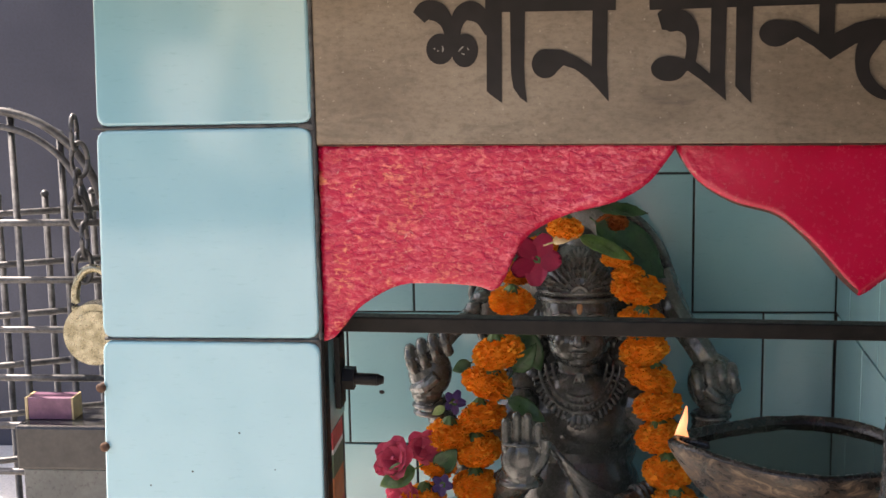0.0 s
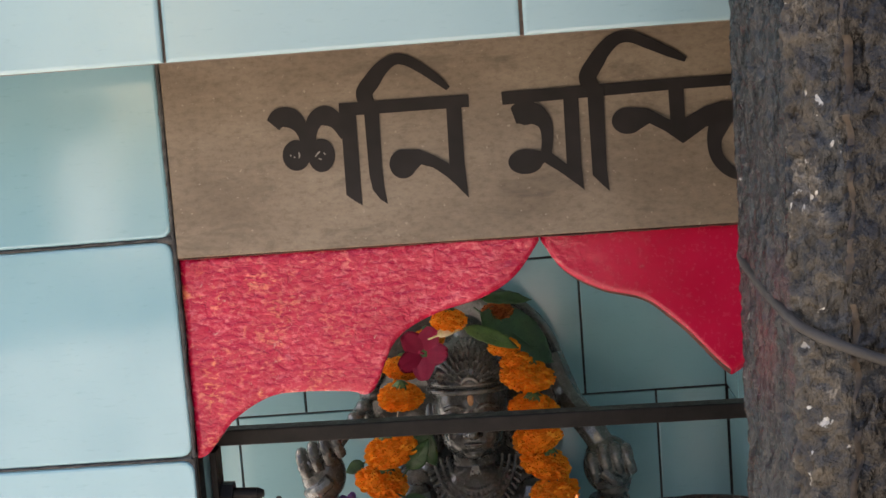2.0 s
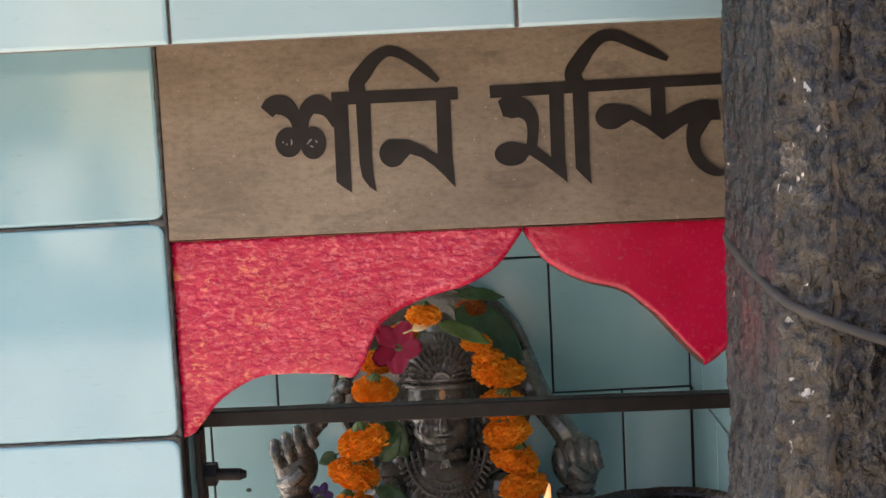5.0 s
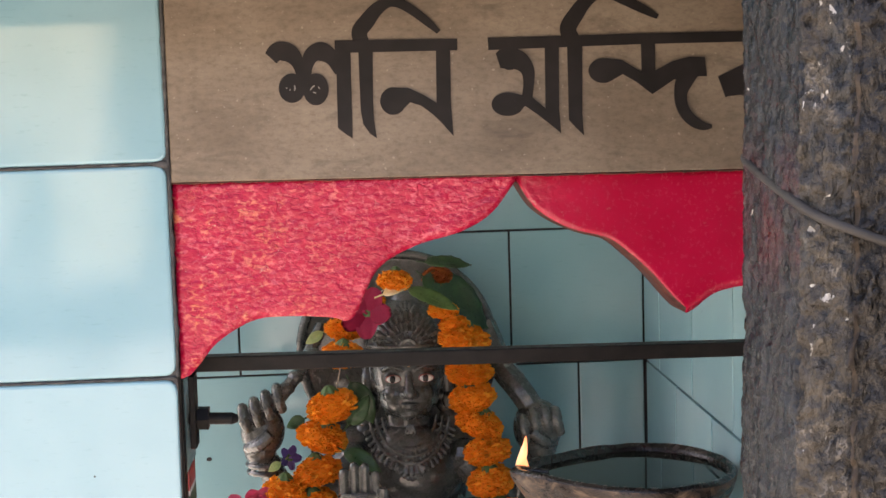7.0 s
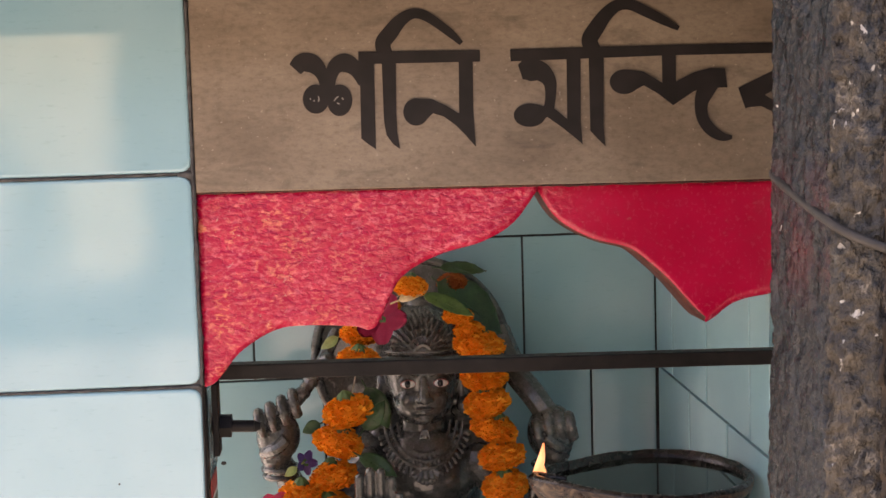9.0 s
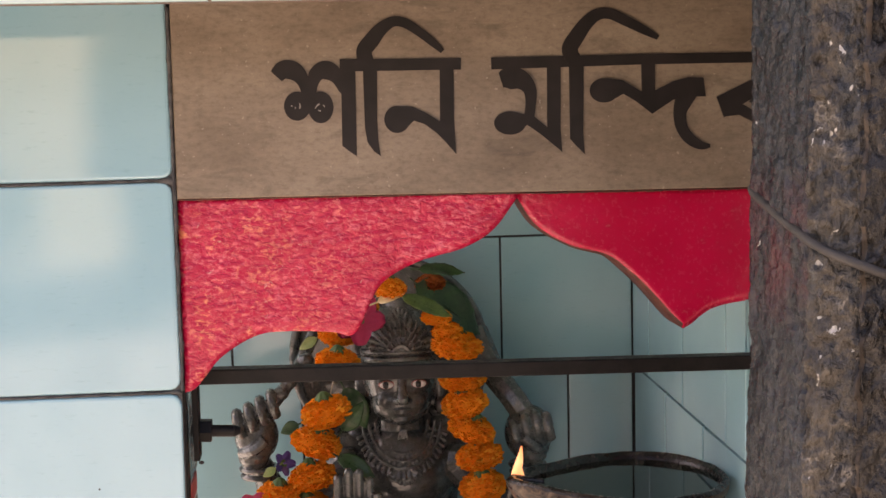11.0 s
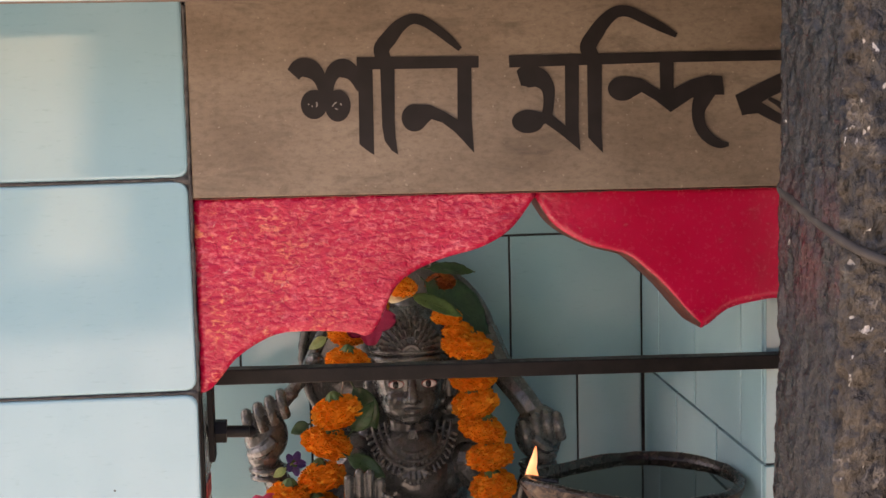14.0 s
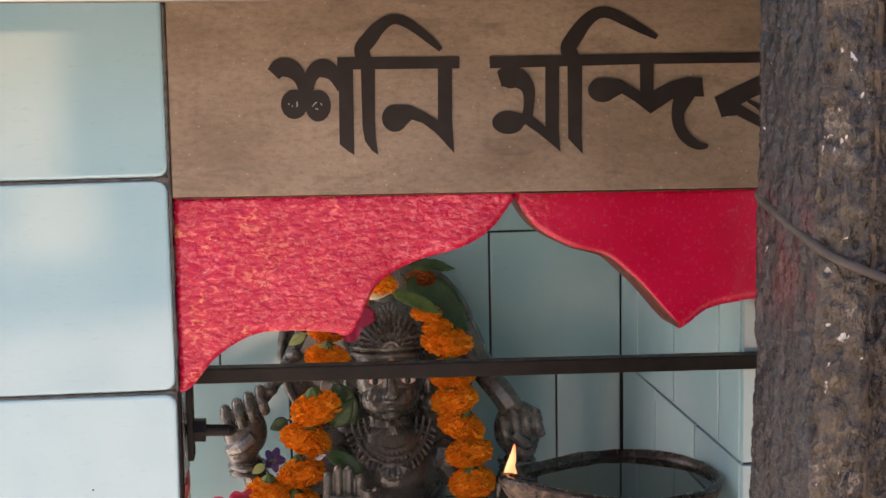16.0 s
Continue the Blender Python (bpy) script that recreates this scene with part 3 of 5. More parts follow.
def letter_mesh(shapes, strokes, to_wall):
    """Filled shapes and brush strokes (u, v, width), painted a hair proud of the slab."""
    bm = bmesh.new()
    LAYER[0] += 4
    lift = LAYER[0]
    for outline, curved in shapes:
        pts = [to_wall(p[0], p[1]) for p in (spline([Vector((*q, 0)) for q in outline], 6, True) if curved else [Vector((*q, 0)) for q in outline])]
        slab(bm, pts, -0.0010 - lift * 0.00003, 0.001)
        lift += 1
    for s in strokes:
        c = spline(s, 7)
        left, right = [], []
        for i, p in enumerate(c):
            d = c[min(i + 1, len(c) - 1)] - c[max(i - 1, 0)]
            d.z = 0
            n = Vector((-d.y, d.x, 0)).normalized() * (p.z / 2)
            left.append(to_wall(p.x + n.x, p.y + n.y))
            right.append(to_wall(p.x - n.x, p.y - n.y))
        va = [[bm.verts.new((q[0], y, q[1])) for q in side] for side in (left, right) for y in (-0.0010 - lift * 0.00003, 0.001)]
        lf, lb, rf, rb = va
        for i in range(len(c) - 1):
            bm.faces.new((lf[i], lf[i + 1], rf[i + 1], rf[i]))
            bm.faces.new((lb[i], lb[i + 1], lf[i + 1], lf[i]))
            bm.faces.new((rf[i], rf[i + 1], rb[i + 1], rb[i]))
        for i in (0, -1):
            bm.faces.new((lf[i], rf[i], rb[i], lb[i]))
        lift += 1
    return bm


def disc(u, v, a, b, n=10):
    return [(u + a * math.cos(2 * math.pi * k / n), v + b * math.sin(2 * math.pi * k / n)) for k in range(n)]


part("letter", letter_mesh(
    [(disc(118, 436, 55, 62), True), (disc(216, 442, 53, 67), True), ([(300, 262), (360, 262), (366, 650), (338, 632), (305, 605)], False)],
    [[(32, 310, 62), (62, 282, 78), (105, 288, 78), (140, 325, 56), (155, 375, 42), (160, 420, 44)],
     [(175, 415, 44), (180, 350, 46), (200, 300, 66), (240, 285, 80), (285, 312, 62), (322, 365, 60)]], wall_first), LETTER, board)
part("letter", letter_mesh(
    [([(392, 262), (452, 262), (452, 500), (456, 580), (466, 650), (438, 630), (410, 590), (400, 530)], False)],
    [[(412, 262, 60), (398, 206, 66), (430, 160, 66), (470, 112, 56), (520, 82, 44), (570, 88, 42), (630, 125, 38), (685, 168, 34), (728, 208, 20)]], wall_first), LETTER, board)
part("letter", letter_mesh(
    [([(295, 239), (806, 236), (806, 285), (295, 291)], False), (disc(535, 494, 54, 58), True),
     ([(716, 262), (775, 262), (776, 500), (785, 642), (752, 606), (716, 560)], False),
     ([(545, 437), (600, 440), (660, 468), (718, 504), (770, 560), (784, 640), (745, 596), (700, 551), (652, 515), (606, 500), (575, 530)], False)],
    [], wall_first), LETTER, board)
part("letter", letter_mesh(
    [([(34, 219), (640, 208), (1320, 201), (1320, 241), (640, 249), (36, 266)], False), (disc(106, 477, 61, 46), True),
     ([(249, 240), (302, 240), (300, 500), (306, 592), (249, 528)], False),
     ([(130, 434), (200, 452), (252, 497), (290, 540), (305, 590), (265, 556), (222, 520), (172, 484), (140, 512)], False)],
    [[(72, 308, 60), (105, 300, 88), (150, 308, 76), (182, 345, 52), (186, 400, 40), (178, 462, 40)]], wall_second), LETTER, board)
part("letter", letter_mesh(
    [([(334, 238), (391, 238), (388, 520), (393, 600), (365, 572), (337, 540)], False)],
    [[(360, 240, 56), (338, 188, 62), (368, 134, 60), (402, 88, 52), (445, 54, 46), (495, 51, 42), (555, 78, 40), (625, 114, 34), (682, 145, 18)]], wall_second), LETTER, board)
part("letter", letter_mesh(
    [([(616, 238), (669, 238), (669, 400), (657, 443), (618, 410)], False), (disc(470, 350, 56, 48), True),
     ([(480, 302), (540, 310), (620, 358), (668, 352), (740, 315), (800, 300), (860, 302), (868, 376), (800, 376), (740, 388), (657, 443), (600, 397), (545, 364), (505, 386)], False)],
    [[(812, 350, 62), (782, 392, 66), (766, 440, 50), (772, 494, 46), (802, 540, 44), (846, 568, 34), (884, 570, 14)]], wall_second), LETTER, board)
part("letter", letter_mesh(
    [([(912, 378), (1010, 330), (1125, 277), (1240, 225), (1240, 305), (1125, 353), (1050, 386), (1012, 408), (940, 458)], False),
     ([(938, 456), (1010, 404), (1070, 440), (1125, 470), (1240, 560), (1240, 600), (1125, 512), (1000, 449)], False),
     ([(1050, 386), (1085, 402), (1122, 432), (1122, 462), (1075, 418), (1040, 396)], False),
     ([(1236, 225), (1290, 225), (1292, 610), (1236, 560)], False)], [], wall_second), LETTER, board)
part("scratch", letter_mesh([], [[(94, 432, 5), (97, 438, 6)], [(108, 446, 5), (112, 441, 5)], [(128, 424, 4), (130, 438, 6), (127, 448, 3)],
    [(192, 446, 4), (204, 431, 6), (212, 427, 3)], [(204, 453, 4), (216, 458, 5)], [(226, 431, 4), (232, 440, 5)]], wall_first), CEMENT, board, "pale scratches in the paint")
mortar("paint_bead", (0.0045, 1.4468), (0.330, 1.4448), 0.0024, 0.0030, sign, DARK_EDGE, 23, "dark red paint clotted under the slab")
mortar("paint_bead", (0.330, 1.4440), (0.656, 1.4420), 0.0020, 0.0030, sign, DARK_EDGE, 29, "dark red paint clotted under the slab")
settle_children(sign)


# ---- plaster curtains ----
def curtain(name, top, lower, y0, depth, label, uneven=1.0):
    """A moulded plaster drape: a scalloped slab with rounded front edge and a lumpy face."""
    bm = bmesh.new()
    edge = spline([Vector((x, 0, z)) for x, z in lower], 7)
    x0, x1 = edge[0].x, edge[-1].x
    n, rows = len(edge), 26
    front = []
    for i, p in enumerate(edge):
        tz = top[0] + (top[1] - top[0]) * (p.x - x0) / (x1 - x0)
        col = []
        for k in range(rows):
            f = k / (rows - 1)
            z = p.z + (tz - p.z) * f
            q = Vector((p.x * 60, 3.1, z * 60))
            lump = uneven * (noise.fractal(q, 1.0, 2.0, 3) * 0.0010 + noise.noise(Vector((p.x * 14, 1.7, z * 14))) * 0.0016)
            near = min(abs(z - p.z), abs(p.x - x0), abs(p.x - x1))
            soft = 0.004 * max(0.0, 1 - near / 0.007) ** 2
            col.append(bm.verts.new((p.x, y0 + soft - lump, z)))
        front.append(col)
    for a, b in zip(front, front[1:]):
        for k in range(rows - 1):
            # lowest row on the right drape's left slope takes the dark edge colour
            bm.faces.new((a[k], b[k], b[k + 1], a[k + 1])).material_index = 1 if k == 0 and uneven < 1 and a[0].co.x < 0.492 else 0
    back = [(bm.verts.new((c[0].co.x, y0 + depth, c[0].co.z)), bm.verts.new((c[-1].co.x, y0 + depth, c[-1].co.z))) for c in front]
    for i in range(n - 1):
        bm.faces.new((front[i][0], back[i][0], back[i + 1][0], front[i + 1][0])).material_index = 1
        bm.faces.new((front[i][-1], front[i + 1][-1], back[i + 1][1], back[i][1]))
        bm.faces.new((back[i][0], back[i][1], back[i + 1][1], back[i + 1][0]))
    for i in (0, -1):
        bm.faces.new([*front[i], back[i][1], back[i][0]])
    ob = new(name, mesh_of(name, bm, ENAMEL, DARK_EDGE, smooth=True))
    return tagged(ob, label, "curtain", "plaster curtains over the niche")


curtain("plaster_curtain", (1.4472, 1.4438), [(0.0035, 1.262), (0.013, 1.2655), (0.022, 1.275), (0.041, 1.2965), (0.0735, 1.3148), (0.105, 1.3176), (0.147, 1.315), (0.162, 1.3112), (0.173, 1.3204), (0.1935, 1.3595), (0.229, 1.380), (0.2745, 1.3927), (0.3045, 1.4103), (0.3275, 1.4400)], 0.006, 0.05, "red enamelled plaster drape with pale painted-on highlights beneath the sign")
curtain("plaster_curtain", (1.4436, 1.4420), [(0.3300, 1.4375), (0.3485, 1.4095), (0.380, 1.3895), (0.4175, 1.3780), (0.4395, 1.3610), (0.4590, 1.3420), (0.489, 1.3075), (0.500, 1.3065), (0.5225, 1.322), (0.5515, 1.3285), (0.580, 1.3285), (0.625, 1.3), (0.655, 1.268)], 0.018, 0.05, "deep red enamelled plaster drape beneath the sign", 0.3)

# ---- gate frame in the opening ----
gate = thing("iron_gate_frame", (0.3, 0.1, 1.26), "black painted iron gate frame across the niche opening", "gate frame")
bm = bmesh.new()
box(bm, (0.0045, 0.068, -0.0068), (0.655, 0.088, 0.0084), 0.0014)
bm.transform(Matrix.Translation((0, 0, 1.2645)) @ Matrix.Rotation(radians(0.80), 4, "Y"))
part("top_rail", bm, IRON, gate)
bm = bmesh.new()
box(bm, (0.0060, 0.044, 1.186), (0.0120, 0.072, 1.258), 0.001)
part("hinge_plate", bm, IRON, gate)
bm = bmesh.new()
rod(bm, (0.004, 0.060, 1.2135), (0.046, 0.058, 1.2120), 0.0060, seg=16)
rod(bm, (0.046, 0.058, 1.2120), (0.052, 0.058, 1.2118), 0.0060, 0.0035, seg=16)
bolt = part("bolt", bm, IRON, gate)
bm = bmesh.new()
rod(bm, (0.0120, 0.060, 1.2135), (0.0235, 0.060, 1.2130), 0.0120, seg=6)
part("nut", bm, IRON, bolt)
settle_children(gate)

# reveal of the pillar: dark edge strip and a printed card strip stuck behind it
simple("reveal_strip", (0.0015, 0.008, 0.80), (0.0034, 0.030, 1.268), IRON, "dark edge strip of the pillar", "trim")
simple("reveal_panel", (0.0012, 0.031, 1.165), (0.0030, 0.112, 1.268), TILE_NICHE, "pale blue tiled reveal of the pillar", "trim")
card = thing("printed_card_strip", (0.003, 0.08, 0.9), "narrow printed card strip in red and green", "card")
for z0, z1, m in ((1.147, 1.165, RED_CARD), (1.142, 1.147, PALE), (1.118, 1.142, GREEN_CARD), (1.085, 1.118, ORANGE_CARD), (0.80, 1.085, RED_CARD)):
    bm = bmesh.new()
    box(bm, (0.0016, 0.036, z0), (0.0040, 0.090, z1))
    part("colour_band", bm, m, card)
settle_children(card)


# ---- stone idol ----
def idol_mesh():
    bm = bmesh.new()
    cx = 0.247
    # halo
    rod(bm, (0.236, 0.650, 1.181), (0.236, 0.628, 1.181), 0.1425, 0.1425, seg=96)
    ring = [(0.236 + 0.1385 * math.cos(a), 0.626, 1.181 + 0.1385 * math.sin(a)) for a in (2 * math.pi * k / 48 for k in range(49))]
    tube(bm, ring, 0.0065)
    bm.verts.ensure_lookup_table()
    halo_end = len(bm.verts)
    # torso, shoulders, seat
    ball(bm, (cx, 0.575, 1.00), (0.082, 0.062, 0.105), seg=28)
    ball(bm, (cx, 0.565, 0.90), (0.088, 0.068, 0.10), seg=28)
    ball(bm, (cx, 0.553, 1.020), (0.076, 0.050, 0.060), seg=28)
    ball(bm, (cx - 0.078, 0.575, 1.052), (0.042, 0.042, 0.038))
    ball(bm, (cx + 0.078, 0.575, 1.052), (0.042, 0.042, 0.038))
    box(bm, (cx - 0.19, 0.44, 0.80), (cx + 0.19, 0.66, 0.845), 0.008)
    ball(bm, (cx, 0.52, 0.865), (0.17, 0.10, 0.05), seg=28)
    rod(bm, (cx, 0.565, 1.05), (cx, 0.556, 1.125), 0.036, 0.032, seg=24)
    # head
    ball(bm, (cx, 0.556, 1.166), (0.0525, 0.050, 0.062), seg=32)
    ball(bm, (cx, 0.540, 1.133), (0.043, 0.039, 0.034), seg=28)
    ball(bm, (cx, 0.520, 1.112), (0.016, 0.015, 0.010))
    ball(bm, (cx - 0.022, 0.520, 1.138), (0.014, 0.013, 0.015))
    ball(bm, (cx + 0.022, 0.520, 1.138), (0.014, 0.013, 0.015))
    rod(bm, (cx, 0.508, 1.168), (cx, 0.494, 1.143), 0.0045, 0.0085, caps=True)
    ball(bm, (cx - 0.007, 0.501, 1.1405), (0.0055, 0.006, 0.0045))
    ball(bm, (cx + 0.007, 0.501, 1.1405), (0.0055, 0.006, 0.0045))
    ball(bm, (cx, 0.5035, 1.1275), (0.0125, 0.006, 0.0028))
    ball(bm, (cx, 0.5055, 1.1225), (0.0105, 0.006, 0.0032))
    for s in (-1, 1):
        tube(bm, spline([(cx + s * 0.008, 0.508, 1.173), (cx + s * 0.022, 0.5075, 1.1785), (cx + s * 0.037, 0.519, 1.172)], 6), 0.0026)
        ball(bm, (cx + s * 0.0225, 0.5115, 1.1625), (0.0125, 0.007, 0.0065))
        ball(bm, (cx + s * 0.056, 0.556, 1.150), (0.010, 0.013, 0.026))
        ball(bm, (cx + s * 0.058, 0.548, 1.122), (0.011, 0.010, 0.013))
        for k in range(5):
            ball(bm, (cx + s * (0.050 + 0.004 * k), 0.575 - 0.004 * k, 1.125 - 0.014 * k), (0.014, 0.014, 0.011))
    # crown
    ball(bm, (cx, 0.566, 1.205), (0.0555, 0.056, 0.066), seg=32)
    ball(bm, (cx, 0.566, 1.262), (0.022, 0.024, 0.018))
    band = [(cx + 0.0565 * math.cos(a), 0.562 + 0.057 * math.sin(a), 1.1935 - 0.003 * math.sin(a)) for a in (2 * math.pi * k / 40 for k in range(41))]
    tube(bm, band, 0.0042)
    tube(bm, [(x, y, z + 0.0095) for x, y, z in band], 0.0028)

    def on_crown(u, z):
        t = max(0.0, 1 - ((z - 1.205) / 0.066) ** 2) ** 0.5
        x = u / max(0.0555 * t, 1e-4)
        x = max(-0.98, min(0.98, x))
        return Vector((cx + u, 0.5645 - 0.056 * t * (1 - x * x) ** 0.5, z))

    def petal(p, q, size):
        """A raised leaf of the crown: swelling towards its rounded tip."""
        out = Vector((0, -0.0046, 0))
        tube(bm, [p, p.lerp(q, 0.35) + out * 0.7, p.lerp(q, 0.75) + out, q + out * 0.4], [size * 0.45, size * 0.75, size, size * 0.55], 8)

    for row_r, count, size in ((0.018, 9, 0.0020), (0.0295, 13, 0.0025), (0.042, 17, 0.0027)):
        for k in range(count):
            a = radians(4 + 172 * k / (count - 1))
            p = on_crown(math.cos(a) * row_r * 0.78, 1.2035 + math.sin(a) * row_r * 0.82)
            q = on_crown(math.cos(a) * row_r * 1.14, 1.2035 + math.sin(a) * row_r * 1.24)
            petal(p, q, size)
    for r, w in ((0.0115, 0.0024), (0.0068, 0.0018)):
        tube(bm, [on_crown(r * math.cos(a), 1.2035 + 1.1 * r * math.sin(a)) + Vector((0, -0.0035, 0)) for a in (math.pi * k / 12 for k in range(13))], w)
    ball(bm, on_crown(0, 1.2065), (0.0038, 0.004, 0.0038))
    for k in range(9):
        a = radians(10 + 160 * k / 8)
        petal(on_crown(math.cos(a) * 0.008, 1.244 + math.sin(a) * 0.007), on_crown(math.cos(a) * 0.020, 1.244 + math.sin(a) * 0.021), 0.0021)
    tube(bm, [on_crown(0.0065 * math.cos(a), 1.243 + 0.007 * math.sin(a)) + Vector((0, -0.003, 0)) for a in (math.pi * k / 10 for k in range(11))], 0.0019)
    for s in (-1, 1):
        for k in range(7):
            a = radians(360 / 7 * k)
            c = on_crown(s * 0.041, 1.2165)
            petal(c + Vector((math.cos(a) * 0.002, -0.001, math.sin(a) * 0.002)), c + Vector((math.cos(a) * 0.0075, -0.001, math.sin(a) * 0.0085)), 0.0022)
    for k in range(25):
        u = -0.048 + 0.004 * k
        ball(bm, on_crown(u, 1.1985) + Vector((0, -0.0022, 0)), (0.0016, 0.0016, 0.0016), seg=8)
    # collar and necklaces
    for rad, count, size in ((0.0405, 17, 0.0024), (0.0500, 21, 0.0029), (0.0595, 23, 0.0033)):
        lie = 0.506 - 0.35 * (rad - 0.04)
        for k in range(count):
            a = radians(196 + 148 * k / (count - 1))
            ux, uz = math.cos(a), math.sin(a)
            bow = 0.034 * ux * ux
            p = Vector((cx + ux * rad * 0.95, lie + bow, 1.104 + uz * rad * 1.02))
            q = Vector((cx + ux * rad * 1.08, lie + bow - 0.003, 1.104 + uz * rad * 1.20))
            rod(bm, p, q, size * 0.6, size, seg=8, caps=True)
        tube(bm, [(cx + math.cos(a) * rad * 0.92, lie - 0.001 + 0.034 * math.cos(a) ** 2, 1.104 + math.sin(a) * rad * 0.98) for a in (math.pi + math.pi * k / 24 for k in range(25))], 0.0024)
    ball(bm, (cx, 0.545, 1.050), (0.056, 0.041, 0.046))
    for k in range(9):
        a = radians(195 + 150 * k / 8)
        rod(bm, (cx + 0.006 * math.cos(a), 0.500, 1.046 + 0.006 * math.sin(a)), (cx + 0.0185 * math.cos(a), 0.4975, 1.046 + 0.022 * math.sin(a)), 0.0016, 0.0030, seg=8, caps=True)
    ball(bm, (cx, 0.499, 1.046), (0.0045, 0.003, 0.0045))
    for k in range(4):
        rod(bm, (cx - 0.004 + 0.0027 * k, 0.514, 1.096), (cx - 0.007 + 0.0045 * k, 0.513, 1.084), 0.0012, 0.0016, seg=8, caps=True)
    bm.verts.ensure_lookup_table()
    bmesh.ops.translate(bm, verts=bm.verts[halo_end:], vec=(-0.0005, 0.032, -0.0065))
    # raised arms with fists and bracelets
    for s, fist, wrist, elbow, shoulder in ((-1, (0.046, 0.532, 1.102), (0.050, 0.54, 1.052), (0.082, 0.56, 0.965), (0.168, 0.575, 1.035)), (1, (0.423, 0.546, 1.086), (0.418, 0.55, 1.030), (0.398, 0.565, 0.950), (0.326, 0.575, 1.035))):
        fist, wrist, elbow, shoulder = (Vector(v) for v in (fist, wrist, elbow, shoulder))
        rod(bm, shoulder, elbow, 0.030, 0.024, caps=True)
        rod(bm, elbow, wrist, 0.024, 0.0165, caps=True)
        ball(bm, fist + Vector((0, 0.002, -0.008)), (0.030, 0.024, 0.036) if s < 0 else (0.034, 0.028, 0.040))
        ball(bm, fist + Vector((s * 0.004, 0, -0.036)), (0.022, 0.019, 0.020))
        for k in range(4):
            f = fist + Vector((-0.0235 + 0.0155 * k, -0.012, 0.016 + 0.0085 * k if s < 0 else 0.004 - 0.003 * (k - 1.5) ** 2 + 0.003 * k))
            tube(bm, spline([f + Vector((-0.002, 0.016, 0.006)), f + Vector((-0.001, -0.006, 0.011)), f + Vector((0.001, -0.013, -0.004)), f + Vector((0.005, -0.006, -0.019))], 4), 0.0078)
        tube(bm, spline([fist + Vector((s * 0.020, -0.006, -0.030)), fist + Vector((s * 0.004, -0.024, -0.022)), fist + Vector((-s * 0.012, -0.024, -0.008))], 5), 0.0090)
        for dz, r in ((-0.053, 0.0235), (-0.063, 0.022)):
            c = fist + Vector((s * -0.002, 0.003, dz))
            tube(bm, [c + Vector((r * math.cos(a), r * math.sin(a), 0)) for a in (2 * math.pi * k / 20 for k in range(21))], 0.0042)
    tube(bm, spline([(0.060, 0.535, 1.125), (0.082, 0.548, 1.150), (0.106, 0.575, 1.180), (0.130, 0.60, 1.225)], 6), [0.0095] * 19)
    tube(bm, spline([(0.424, 0.548, 1.092), (0.402, 0.560, 1.128), (0.378, 0.580, 1.162), (0.358, 0.61, 1.215)], 6), [0.0185] * 19)
    for k in range(4):
        ball(bm, (0.080 + 0.012 * k, 0.546 + 0.010 * k, 1.148 + 0.0135 * k), (0.012, 0.012, 0.010), seg=10)
    # blessing hand
    ball(bm, (0.173, 0.436, 1.004), (0.028, 0.015, 0.031))
    for k, top in enumerate((1.057, 1.065, 1.063, 1.052)):
        x = 0.1525 + 0.0138 * k
        rod(bm, (x, 0.434, 1.02), (x, 0.428, top), 0.0068, 0.0062, caps=True)
    tube(bm, spline([(0.186, 0.430, 0.99), (0.200, 0.424, 1.010), (0.203, 0.425, 1.036)], 5), 0.0072)
    tube(bm, [(0.149, 0.428, 1.028), (0.165, 0.4215, 1.0285), (0.182, 0.4215, 1.0285), (0.196, 0.428, 1.028)], 0.0028)
    rod(bm, (0.173, 0.445, 0.985), (0.130, 0.50, 0.925), 0.022, 0.030, caps=True)
    c = Vector((0.170, 0.448, 0.972))
    tube(bm, [c + Vector((0.025 * math.cos(a), 0.020 * math.sin(a), 0)) for a in (2 * math.pi * k / 20 for k in range(21))], 0.005)
    # resting forearm
    rod(bm, (0.385, 0.52, 0.94), (0.300, 0.448, 0.935), 0.028, 0.022, caps=True)
    ball(bm, (0.286, 0.440, 0.930), (0.024, 0.020, 0.018))
    for k in range(3):
        c = Vector((0.318 + 0.007 * k, 0.463 + 0.006 * k, 0.936))
        tube(bm, [c + Vector((0.018 * math.cos(a) * -0.6, 0.018 * math.cos(a) * 0.8, 0.026 * math.sin(a))) for a in (2 * math.pi * j / 20 for j in range(21))], 0.0036)
    # drape across the chest
    for k in range(6):
        tube(bm, spline([(0.176 + 0.008 * k, 0.515, 1.045 - 0.012 * k), (0.215 + 0.006 * k, 0.487, 1.000 - 0.011 * k), (0.262 + 0.003 * k, 0.486, 0.955 - 0.009 * k), (0.315, 0.505, 0.925 - 0.009 * k)], 6), 0.0042)
    return bm


tmp = new("carving", mesh_of("carving", idol_mesh(), STONE))
mod = tmp.modifiers.new("weld", "REMESH")
mod.mode, mod.voxel_size, mod.use_smooth_shade = "VOXEL", 0.0012, True
dg = bpy.context.evaluated_depsgraph_get()
carved = bpy.data.meshes.new_from_object(tmp.evaluated_get(dg))
bpy.data.objects.remove(tmp)
bm = bmesh.new()
bm.from_mesh(carved)
for f in bm.faces:
    f.smooth, f.material_index = True, 0
for s in (-1, 1):
    x = 0.2475 + s * 0.0225
    ball(bm, (x, 0.5388, 1.1557), (0.0108, 0.0042, 0.0058), mi=3)
    ball(bm, (x, 0.5378, 1.1557), (0.0098, 0.0042, 0.0052), mi=1)
    ball(bm, (x - 0.001, 0.5356, 1.1559), (0.0048, 0.0028, 0.0050), mi=2)
ball(bm, (0.2465, 0.5375, 1.1800), (0.0042, 0.003, 0.0085), mi=4)
